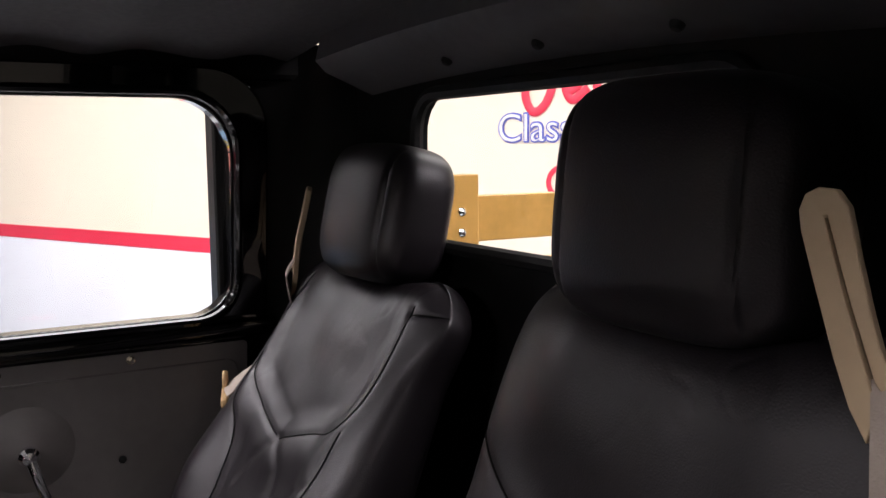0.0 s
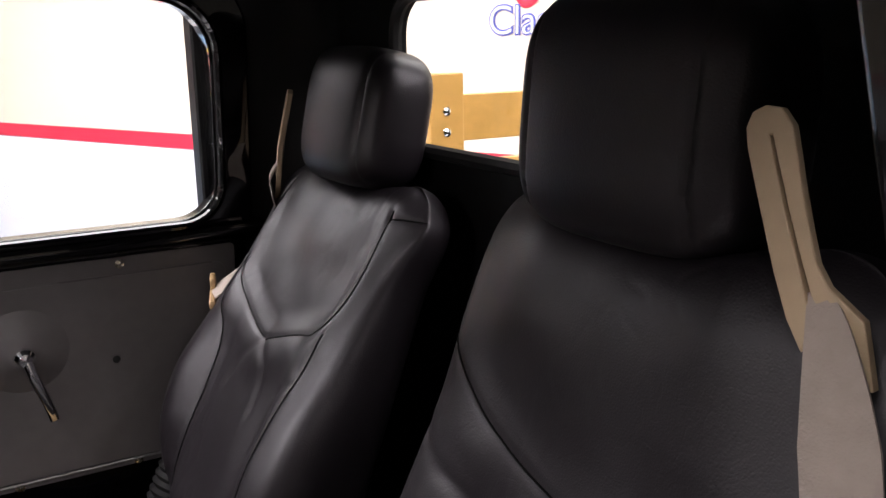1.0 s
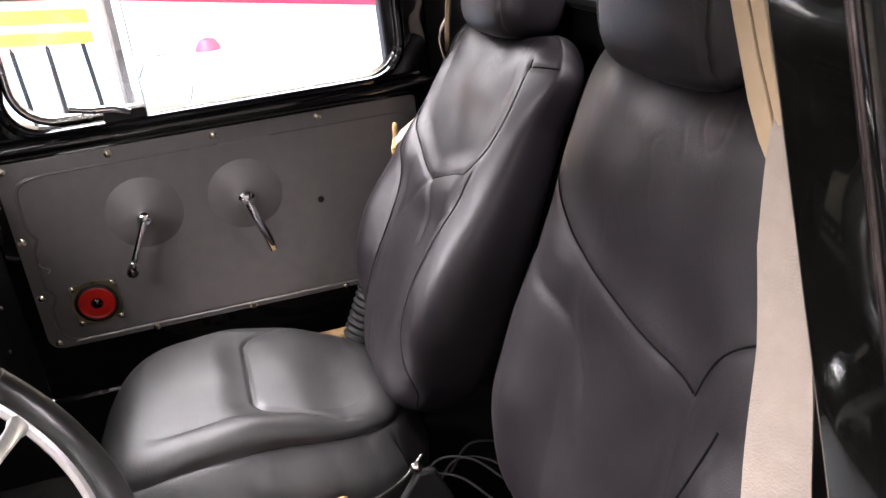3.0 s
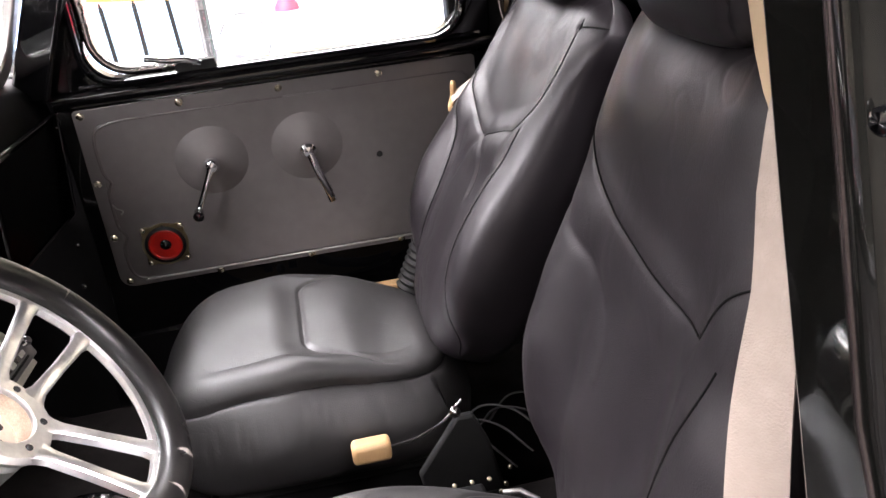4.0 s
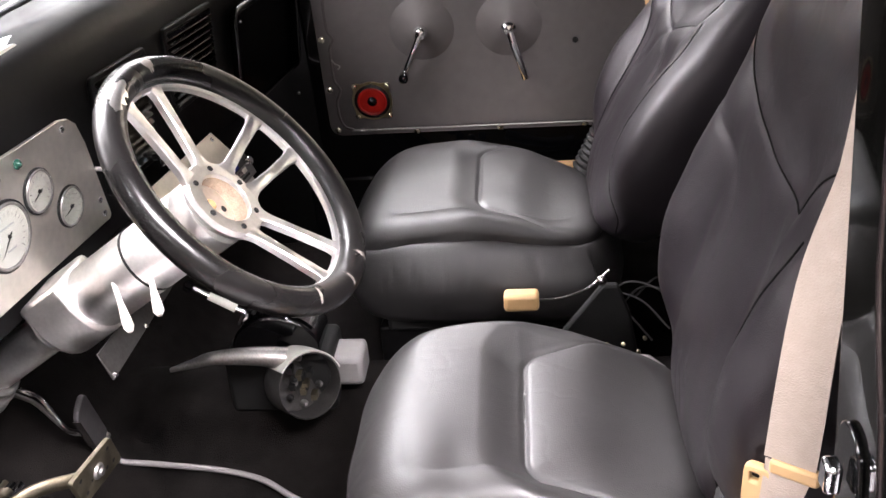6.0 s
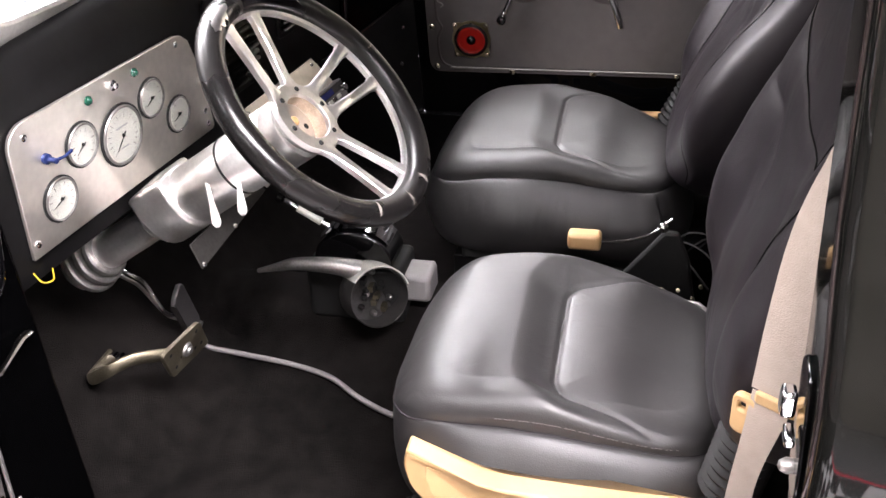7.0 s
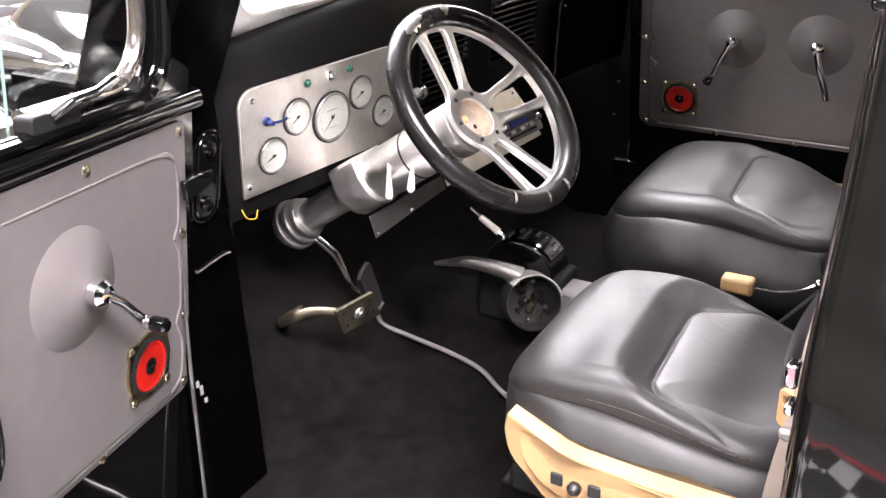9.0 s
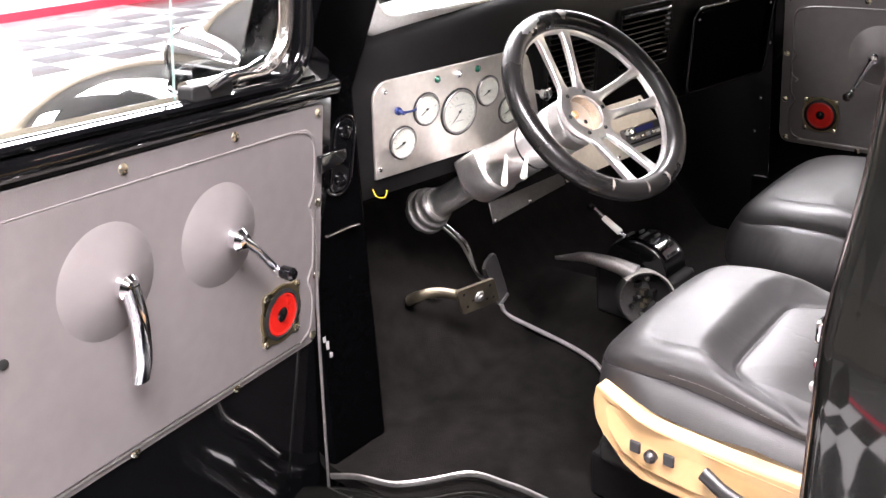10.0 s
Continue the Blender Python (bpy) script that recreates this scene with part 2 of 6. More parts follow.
def sweep(bm, pts, r, seg=10, closed=False, ry=None, up=(0, 0, 1)):
    """A round or flat bar along points; r may be a list."""
    pts = [Vector(p) for p in pts]
    n = len(pts)
    rings = []
    for i, p in enumerate(pts):
        if closed:
            d = pts[(i + 1) % n] - pts[i - 1]
        else:
            d = pts[min(i + 1, n - 1)] - pts[max(i - 1, 0)]
        d.normalize()
        s = d.cross(Vector(up))
        if s.length < 1e-3:
            s = d.cross(Vector((0, 1, 0)))
        s.normalize()
        u = s.cross(d)
        rr = r[i] if isinstance(r, (list, tuple)) else r
        r2 = rr if ry is None else ry
        rings.append([bm.verts.new(p + s * rr * math.cos(2 * math.pi * k / seg) + u * r2 * math.sin(2 * math.pi * k / seg)) for k in range(seg)])
    pairs = list(zip(rings, rings[1:])) + ([(rings[-1], rings[0])] if closed else [])
    for A, B in pairs:
        for k in range(seg):
            bm.faces.new((A[k], A[(k + 1) % seg], B[(k + 1) % seg], B[k]))
    if not closed:
        bm.faces.new(rings[0][::-1])
        bm.faces.new(rings[-1])


def smooth_path(pts, n=8):
    """Catmull-Rom through points."""
    P = [Vector(p) for p in pts]
    P = [P[0] * 2 - P[1]] + P + [P[-1] * 2 - P[-2]]
    out = []
    for i in range(1, len(P) - 2):
        for k in range(n):
            t = k / n
            a, b, c, d = P[i - 1], P[i], P[i + 1], P[i + 2]
            out.append(0.5 * ((2 * b) + (c - a) * t + (2 * a - 5 * b + 4 * c - d) * t * t + (3 * b - a - 3 * c + d) * t ** 3))
    out.append(P[-2])
    return out


def round_rect(x0, x1, y0, y1, r, n=6):
    """Outline of a rectangle with rounded corners; r is one radius or four (from lower left, counter-clockwise)."""
    rs = r if isinstance(r, (list, tuple)) else (r,) * 4
    out = []
    for (cx, cy, a0), rr in zip(((x0, y0, 180), (x1, y0, 270), (x1, y1, 0), (x0, y1, 90)), rs):
        ox = cx + (rr if cx == x0 else -rr)
        oy = cy + (rr if cy == y0 else -rr)
        for k in range(n + 1):
            a = radians(a0 + 90 * k / n)
            out.append((ox + rr * math.cos(a), oy + rr * math.sin(a)))
    return out


def plate(bm, outline, w0, w1, m, hole=None):
    """A slab between depths w0 and w1 over an outline (a, b), placed by m(a, b, w); hole: an outline of as many points."""
    lo = [bm.verts.new(m(a, b, w0)) for a, b in outline]
    hi = [bm.verts.new(m(a, b, w1)) for a, b in outline]
    n = len(outline)
    for k in range(n):
        bm.faces.new((lo[k], lo[(k + 1) % n], hi[(k + 1) % n], hi[k]))
    if hole is None:
        bm.faces.new(lo[::-1])
        bm.faces.new(hi)
    else:
        hl = [bm.verts.new(m(a, b, w0)) for a, b in hole]
        hh = [bm.verts.new(m(a, b, w1)) for a, b in hole]
        for k in range(n):
            j = (k + 1) % n
            bm.faces.new((hl[j], hl[k], hh[k], hh[j]))
            bm.faces.new((hi[k], hi[j], hh[j], hh[k]))
            bm.faces.new((lo[j], lo[k], hl[k], hl[j]))


def step(e0, e1, v):
    t = max(0.0, min(1.0, (v - e0) / (e1 - e0)))
    return t * t * (3 - 2 * t)


# ---- the showroom round the truck ----
def slab(name, c, s, material, label, cat, turn=0, kind="structure", bevel=0.0):
    bm = bmesh.new()
    box(bm, (0, 0, 0), s)
    o = part(name, bm, material, smooth=False, bevel=bevel)
    o.matrix_world = pose(*c, 0, 0, turn)
    return tagged(o, label, cat, "", kind)


ground = slab("ground", (2.5, 2.5, GROUND - 0.1), (24, 24, 0.2), FLOORG, "dark grey glossy epoxy showroom floor", "floor")
slab("floor_white_area", (1.0, 8.2, GROUND + 0.001), (8.0, 8.0, 0.002), FLOORW, "white glossy floor area ahead of the truck", "floor")
ceiling = slab("ceiling", (2.5, 2.5, CEIL + 0.1), (24, 24, 0.2), CEILM, "white painted showroom ceiling", "ceiling")
STRIPE = 0.55
WALL_A, WALL_B = Vector((-7.0, -7.1)), Vector((9.2, 0.75))


def wall(name, a, b, z0, z1, material, label, thick=0.2, out=0.0):
    a, b = Vector(a), Vector(b)
    d = (b - a).normalized()
    nrm = Vector((d.y, -d.x))
    c = (a + b) / 2 + nrm * (thick / 2 - out)
    return slab(name, (c.x, c.y, (z0 + z1) / 2), ((b - a).length, thick, z1 - z0), material, label, "wall", math.degrees(math.atan2(d.y, d.x)))


CORNERS = [(-7.0, -7.1), (9.2, 0.75), (13.0, 0.75), (13.0, 12.2), (-7.0, 12.2)]
for i, nm in enumerate(("back", "side", "far", "front", "street")):
    a, b = CORNERS[i], CORNERS[(i + 1) % 5]
    if nm == "back":
        # unseen stretch of this wall is made dark to calm reflections in black paint
        cut = Vector(a) + (Vector(b) - Vector(a)) * 0.42
        wall("wall_back_dark", a, tuple(cut), GROUND, CEIL, DARKWALL, "unseen dark stretch of back wall added to darken reflections")
        a = tuple(cut)
    if nm == "street":
        wall("wall_" + nm, a, b, GROUND, CEIL, OLIVEW, "olive-grey painted showroom wall")
        continue
    if nm == "far":
        wall("wall_" + nm, a, b, GROUND, CEIL, GREYW, "grey painted far showroom wall")
        continue
    wall("wall_" + nm, a, b, STRIPE - 0.02, CEIL, WALLC, "cream painted upper showroom wall")
    wall("wall_" + nm + "_lower", a, b, GROUND, STRIPE - 0.02, WALLW, "pale bluish-white lower showroom wall")
    wall("trim_" + nm, a, b, STRIPE - 0.095, STRIPE, REDP, "red painted stripe along the wall", 0.012, 0.006)
    if nm == "front":
        wall("baseboard_" + nm, a, b, GROUND, GROUND + 0.12, REDP, "red baseboard along the wall", 0.02, 0.012)

# added ceiling lights, none of them in view, one round each lamp
for lx, ly, le in LAMPS:
    lamp = thing("ceiling_light", (lx, ly, CEIL), "broad white ceiling light, out of view, added to light the scene", "ceiling light", "showroom ceiling lights")
    bm = bmesh.new()
    box(bm, (lx, ly, CEIL - 0.03), (2.1 if le == 980 else 1.2, 2.5, 0.06))
    part("housing", bm, CEILM, lamp, smooth=False)
    bm = bmesh.new()
    box(bm, (lx, ly, CEIL - 0.065), (2.02 if le == 980 else 1.12, 2.42, 0.01))
    part("diffuser", bm, TUBE, lamp, "lit white diffuser", smooth=False)


# ---- truck cab: floor, walls, roof ----
FLOOR = 0.02
bm = bmesh.new()
NX, NY = 60, 90
rows_ = []
for j in range(NY + 1):
    y = -0.56 + 1.58 * j / NY
    row = []
    for i in range(NX + 1):
        x0 = -0.80 - 0.085 * min(1.0, max(0.0, (y - 0.37) / 0.12))
        x = x0 + (0.70 - x0) * i / NX
        z = FLOOR
        if y > 0.66:
            z += 0.36 * min(1.0, (y - 0.66) / 0.32) ** 1.2
        hump = math.exp(-((x + 0.06) / 0.11) ** 4) * 0.10
        z = max(z, FLOOR + hump) + 0.006 * noise.noise(Vector((x * 6, y * 6, 0)))
        row.append(bm.verts.new((x, y, z)))
    rows_.append(row)
for j in range(NY):
    for i in range(NX):
        bm.faces.new((rows_[j][i], rows_[j][i + 1], rows_[j + 1][i + 1], rows_[j + 1][i]))
ex = bmesh.ops.extrude_face_region(bm, geom=bm.faces[:])
bmesh.ops.translate(bm, vec=(0, 0, -0.03), verts=[v for v in ex["geom"] if isinstance(v, bmesh.types.BMVert)])
tagged(part("floor", bm, CARPET), "dark charcoal carpet on the cab floor", "floor", kind="structure")

firewall = slab("wall_firewall", (0.05, 1.02, 0.48), (1.34, 0.05, 0.86), SATIN, "black painted firewall under the dashboard", "wall")
slab("wall_firewall_side", (-0.70, 1.02, 0.40), (0.16, 0.05, 0.70), SATIN, "black painted end of the firewall beside the door hinge", "wall")

# rear wall with its window
RW = round_rect(-0.40, 0.272, 0.958, 1.178, 0.058)
bm = bmesh.new()
plate(bm, round_rect(-0.82, 0.66, -0.1, 1.30, 0.01), 0, 0.014, lambda a, b, w: Vector((a, -0.555 - w, b)), RW)
tagged(part("wall_rear", bm, SATIN), "black satin rear wall of the cab", "wall", kind="structure")
window_rear = thing("window_1", (-0.07, -0.56, 0.958), "small rounded rear window of the cab", "window", kind="structure")
bm = bmesh.new()
sweep(bm, [(a, -0.552, b) for a, b in round_rect(-0.405, 0.277, 0.953, 1.183, 0.061)], 0.011, 8, True, up=(0, 1, 0))
part("seal", bm, RUBBER, window_rear, "black rubber seal")
bm = bmesh.new()
plate(bm, round_rect(-0.402, 0.274, 0.956, 1.180, 0.058), 0, 0.005, lambda a, b, w: Vector((a, -0.562 - w, b)))
pane = part("pane", bm, GLASS, window_rear, smooth=False)
pane.visible_shadow = False

# padded header over the rear window
header = thing("header_trim", (-0.07, -0.5, 1.18), "black vinyl header trim with round buttons over the rear window", "trim")
bm = bmesh.new()
prof = [(-0.552, 1.186), (-0.54, 1.190), (-0.465, 1.222), (-0.448, 1.240), (-0.46, 1.29), (-0.552, 1.29)]
ends = []
for k in range(25):
    x = 0.43 - 1.07 * k / 24
    lift = 0.022 * (1 - ((x + 0.07) / 0.57) ** 2)
    ends.append([bm.verts.new((x, y, z + lift)) for y, z in prof])
for A, B in zip(ends, ends[1:]):
    for i in range(len(prof)):
        bm.faces.new((A[i], A[(i + 1) % 6], B[(i + 1) % 6], B[i]))
bm.faces.new(ends[0])
bm.faces.new(ends[-1][::-1])
part("pad", bm, LEATHER_BACK, header)
for x in (0.091, -0.117, -0.34):
    lift = 0.022 * (1 - ((x + 0.07) / 0.57) ** 2)
    bm = bmesh.new()
    lathe(bm, [(0.008, 0), (0.008, 0.003), (0.005, 0.007), (0.0, 0.008)], (x, -0.50, 1.199 + lift), (0, 0.47, -0.88), 14)
    part("button", bm, RUBBER, header)

# curved corner between rear wall and passenger side
bm = bmesh.new()
cols = []
for k in range(9):
    a = radians(90 * k / 8)
    cx, cy = 0.50, -0.41
    cols.append([bm.verts.new((cx + 0.145 * math.sin(a), cy - 0.145 * math.cos(a), z)) for z in (-0.08, 0.4, 0.9, 1.1, 1.29)])
for A, B in zip(cols, cols[1:]):
    for i in range(4):
        bm.faces.new((A[i], B[i], B[i + 1], A[i + 1]))
tagged(part("wall_corner", bm, SATIN), "black curved rear corner of the cab", "wall", kind="structure")
slab("wall_passenger_rear", (0.69, -0.45, 0.6), (0.06, 0.22, 1.4), SATIN, "black door post on the passenger side", "wall", bevel=0.01)
slab("wall_kick_passenger", (0.735, 0.77, 0.35), (0.05, 0.6, 0.95), SATIN, "black kick panel beside the passenger footwell", "wall", bevel=0.01)
slab("wall_kick_driver", (-0.80, 0.86, 0.30), (0.05, 0.36, 0.95), JAMB, "black kick panel beside the driver footwell", "wall", bevel=0.01)
slab("wall_passenger_sill", (0.745, 0.05, 0.06), (0.10, 0.98, 0.30), PAINT, "black painted sill under the passenger door", "wall", bevel=0.01)
slab("wall_over_passenger_door", (0.66, -0.02, 1.275), (0.08, 0.98, 0.10), SATIN, "black rail over the passenger door", "wall", bevel=0.012)

# headliner with folds
bm = bmesh.new()
g = []
for j in range(61):
    y = -0.47 + 0.97 * j / 60
    r_ = []
    for i in range(41):
        x = -0.80 + 1.44 * i / 40
        z = 1.258 + 0.045 * (1 - ((x + 0.07) / 0.75) ** 2) - 0.006 * math.sin(y * 34 + 1.3 * noise.noise(Vector((x * 3, y * 3, 0)))) * (0.4 + abs(x))
        z += 0.006 * noise.noise(Vector((x * 5, y * 9, 3)))
        r_.append(bm.verts.new((x, y, z)))
    g.append(r_)
for j in range(60):
    for i in range(40):
        bm.faces.new((g[j][i], g[j + 1][i], g[j + 1][i + 1], g[j][i + 1]))
tagged(part("ceiling_headliner", bm, LINER), "black cloth headliner with soft folds", "ceiling", kind="structure")
bm = bmesh.new()
box(bm, (-0.07, -0.03, 1.40), (1.58, 1.14, 0.06))
tagged(part("roof", bm, PAINT, smooth=False, bevel=0.025), "black gloss painted cab roof", "roof", kind="structure")
slab("wall_over_driver_door", (-0.80, -0.02, 1.335), (0.08, 1.0, 0.08), PAINT, "black painted rail over the driver door", "wall", bevel=0.012)


# ---- driver door posts and sill ----
def post(name, sections, material, label, cat="post"):
    """A post through rings of points, bottom to top."""
    bm = bmesh.new()
    rings = [[bm.verts.new(p) for p in s] for s in sections]
    n = len(rings[0])
    for A, B in zip(rings, rings[1:]):
        for k in range(n):
            bm.faces.new((A[k], A[(k + 1) % n], B[(k + 1) % n], B[k]))
    bm.faces.new(rings[0][::-1])
    bm.faces.new(rings[-1])
    return tagged(part(name, bm, material, bevel=0.008), label, cat, kind="structure")


secs, lips = [], []
for z in (-0.12, 0.1, 0.2, 0.3, 0.4, 0.5, 0.55, 0.6, 0.65, 0.7, 0.75, 0.8, 0.86, 0.92, 1.03, 1.15, 1.32):
    xi = -0.775 - (0.92 - z) * 0.24 if z > 0.576 else max(-0.8576 - (0.576 - z) * 0.40, -0.945)
    # the outer skin stands upright below the belt line and leans in above it
    lean = step(0.60, 0.80, z)
    xo = -0.968 * (1 - lean) + (xi - 0.092) * lean
    lip = [(xo + 0.020 - 0.020 * math.sin(radians(a)), -0.301 + 0.020 * math.cos(radians(a)), z) for a in range(0, 91, 15)]
    lips.append(lip[1])
    secs.append([(xi + 0.006, -0.290, z), (xi, -0.281, z)] + lip + [(xo - 0.022 * (1 - math.exp((y + 0.301) / 0.07)), y, z) for y in (-0.315, -0.33, -0.345, -0.36, -0.38, -0.41, -0.45, -0.51, -0.60)] + [(xi + 0.02, -0.60, z)])
post("wall_door_post", secs, PAINT_WAVY, "glossy black rear door post and cab side")
bm = bmesh.new()
sweep(bm, [Vector(p) + Vector((0.004, 0.001, 0)) for p in lips], 0.003, 10, ry=0.003)
tagged(part("trim_post", bm, EDGE), "dark shiny edge strip on the door post", "trim", kind="structure")
secs = []
for z in (-0.12, 0.05, 0.25, 0.45, 0.62, 0.75, 0.88, 1.0, 1.15, 1.3):
    k = max(0.0, z - 0.75)
    secs.append([(-0.735 + 0.12 * k, 0.652 - 0.42 * k, z), (-0.735 + 0.12 * k, 0.80 - 0.42 * k, z), (-0.90 + 0.14 * k, 0.80 - 0.42 * k, z), (-0.88 + 0.14 * k, 0.652 - 0.42 * k, z)])
post("wall_hinge_post", secs, JAMB, "glossy black hinge post of the driver door")
bm = bmesh.new()
sweep(bm, smooth_path([(-0.835, 0.640, 0.74), (-0.858, 0.640, 0.60), (-0.871, 0.640, 0.488), (-0.888, 0.640, 0.312), (-0.904, 0.640, 0.069), (-0.912, 0.640, -0.06)], 6), 0.0028, 8)
tagged(part("trim_weatherstrip", bm, STEEL), "thin worn weatherstrip along the hinge post", "weatherstrip", kind="structure")
secs = []
for z in (0.78, 0.88, 1.0, 1.15, 1.3):
    k = max(0.0, z - 0.75)
    secs.append([(0.60 - 0.10 * k, 0.50 - 0.42 * k, z), (0.69 - 0.10 * k, 0.47 - 0.34 * k, z), (0.72 - 0.10 * k, 0.56 - 0.42 * k, z), (0.62 - 0.10 * k, 0.58 - 0.42 * k, z)])
post("wall_windscreen_post", secs, PAINT, "black windscreen post on the passenger side")

bm = bmesh.new()
sweep(bm, smooth_path([(-0.965, 0.64, -0.03), (-0.945, 0.54, 0.0), (-0.915, 0.46, 0.0), (-0.86, 0.40, 0.0), (-0.80, 0.345, 0.002), (-0.785, 0.25, 0.002), (-0.785, 0.0, 0.002), (-0.83, -0.30, 0.002)], 8), 0.05, 18, ry=0.045)
tagged(part("wall_sill", bm, PAINT_WAVY), "glossy black door sill", "sill", kind="structure")
bm = bmesh.new()
sweep(bm, smooth_path([(-0.915, 0.62, 0.03), (-0.898, 0.555, 0.048), (-0.874, 0.485, 0.05), (-0.824, 0.44, 0.05), (-0.760, 0.392, 0.05), (-0.742, 0.32, 0.05), (-0.735, 0.25, 0.05), (-0.735, 0.0, 0.05), (-0.775, -0.28, 0.05)], 8), 0.0035, 8, ry=0.007)
tagged(part("trim_sill", bm, STEEL), "bright metal edge strip along the carpet", "trim", kind="structure")


# ---- doors ----
def door_place(o, U, W, Z, k, drop):
    o, U, W, Z = Vector(o), Vector(U), Vector(W), Vector(Z)

    def at(u, z, w):
        return o + U * (u * k) + W * ((w + 0.10 * (z - 0.535)) * k) + Z * (z * k + drop)
    return at


def ring_screw(at, u, z, w, parent, r=0.0085):
    bm = bmesh.new()
    a, b = at(u, z, w), at(u, z, w + 0.01)
    lathe(bm, [(r, 0), (r * 0.9, 0.002), (r * 0.5, 0.0035), (0, 0.004)], a, b - a, 12)
    part("screw", bm, PALESCREW, parent)


def car_door(name, at, label, crank_to, handle_to):
    d = thing(name, at(0, 0.05, -0.04), label, "car door", "cab doors")
    bm = bmesh.new()
    plate(bm, round_rect(-0.035, 0.90, 0.0, 0.785, 0.03), -0.10, -0.001, at)
    shell = part("shell", bm, PAINT, d, "glossy black painted metal", bevel=0.008)
    # belt rail under the glass
    bm = bmesh.new()
    sweep(bm, [at(u, 0.772, -0.012) for u in np.linspace(-0.03, 0.90, 24)], 0.03, 14, ry=0.022)
    part("belt_rail", bm, PAINT, d)
    bm = bmesh.new()
    sweep(bm, [at(u, 0.792 - 0.008 * (1 if 0.32 < u < 0.42 else 0), 0.004) for u in np.linspace(0.03, 0.86, 40)], 0.006, 8)
    part("sill_bead", bm, PAINT, d)
    # window frame
    bm = bmesh.new()
    plate(bm, round_rect(-0.015, 0.885, 0.775, 1.245, (0.02, 0.03, 0.11, 0.10), 8), -0.038, 0.006, at, round_rect(0.058, 0.815, 0.802, 1.19, (0.06, 0.07, 0.10, 0.10), 8))
    part("window_frame", bm, PAINT, d, "glossy black window frame", bevel=0.006)
    bm = bmesh.new()
    sweep(bm, [at(a, b, 0.008) for a, b in round_rect(0.046, 0.827, 0.792, 1.202, (0.065, 0.075, 0.105, 0.105), 8)], 0.008, 8, True, up=at(0, 0, 1) - at(0, 0, 0))
    part("garnish_bead", bm, PAINT, d)
    bm = bmesh.new()
    plate(bm, round_rect(0.30, 0.82, 0.798, 1.195, (0.005, 0.07, 0.10, 0.005), 6), -0.032, -0.027, at)
    gl = part("window_glass", bm, GLASS, d, smooth=False)
    gl.visible_shadow = False
    # quarter vent
    v = bmesh.new()
    ring = round_rect(0.068, 0.298, 0.812, 1.18, (0.075, 0.012, 0.012, 0.10), 14)
    sweep(v, [at(a, b, -0.018) for a, b in ring[45:] + ring[:16]], 0.010, 14, False, ry=0.014, up=at(0, 0, 1) - at(0, 0, 0))
    vent = part("vent_window", v, NICKEL, d, "bright metal vent window frame")
    bm = bmesh.new()
    plate(bm, round_rect(0.068, 0.298, 0.812, 1.18, (0.055, 0.012, 0.012, 0.09), 6), -0.021, -0.016, at)
    gl = part("pane", bm, GLASS, vent, smooth=False)
    gl.visible_shadow = False
    bm = bmesh.new()
    sweep(bm, [at(0.304, z, -0.02) for z in (0.80, 1.0, 1.19)], 0.0012, 8, ry=0.0018)
    part("glass_edge", bm, GLASSEDGE, d, "thin green glass edge")
    bm = bmesh.new()
    plate(bm, round_rect(0.225, 0.305, 0.797, 0.818, 0.006), -0.014, 0.012, at)
    part("vent_latch", bm, RUBBER, d, "dark latch block with a chrome lever", bevel=0.002)
    bm = bmesh.new()
    sweep(bm, [at(0.275, 0.812, 0.012), at(0.25, 0.824, 0.02), at(0.205, 0.828, 0.02), at(0.17, 0.836, 0.018)], [0.007, 0.008, 0.006, 0.007], 10)
    part("vent_lever", bm, CHROME, d, "chrome vent lever")
    # trim panel
    bm = bmesh.new()
    plate(bm, round_rect(0.0, 0.845, 0.33, 0.748, (0.03, 0.02, 0.01, 0.01)), 0.0, 0.004, at)
    panel = part("trim_panel", bm, PANEL, d, "smooth grey vinyl-covered door panel", bevel=0.0015)
    bm = bmesh.new()
    plate(bm, round_rect(0.028, 0.825, 0.347, 0.716, (0.035, 0.02, 0.02, 0.03)), 0.0035, 0.0085, at)
    part("pressed_field", bm, PANEL, panel, bevel=0.004)
    bm = bmesh.new()
    sweep(bm, [at(u, 0.343, 0.006) for u in np.linspace(0.055, 0.84, 20)], 0.003, 8)
    part("lower_bead", bm, STEEL, panel, "bright lower bead")
    for u, z in ((0.015, 0.735), (0.214, 0.735), (0.42, 0.735), (0.634, 0.735), (0.02, 0.345), (0.22, 0.335), (0.43, 0.335), (0.64, 0.335), (0.012, 0.585), (0.013, 0.455)):
        ring_screw(at, u, z, 0.004, panel)
    bm = bmesh.new()
    bead = smooth_path([at(u, z, 0.0075) for u, z in ((0.80, 0.716), (0.40, 0.716), (0.16, 0.716), (0.075, 0.714), (0.040, 0.702), (0.029, 0.675), (0.029, 0.615), (0.034, 0.598), (0.041, 0.585), (0.034, 0.572), (0.029, 0.555), (0.029, 0.485), (0.036, 0.468), (0.041, 0.455), (0.036, 0.442), (0.029, 0.425), (0.029, 0.385), (0.038, 0.358), (0.060, 0.347))], 5)
    sweep(bm, bead, [0.0012 + 0.0023 * min(1.0, k / 18) for k in range(len(bead))], 8)
    part("pressed_bead", bm, BEADV, panel, "raised glossy bead")
    bm = bmesh.new()
    lathe(bm, [(0.007, 0), (0.007, 0.002), (0.004, 0.003), (0, 0.003)], at(0.614, 0.555, 0.0085), at(0, 0, 1) - at(0, 0, 0), 12)
    part("plug", bm, RUBBER, panel, "small black hole plug")
    # padded cones and levers
    k = (at(0, 0, 1) - at(0, 0, 0)).length
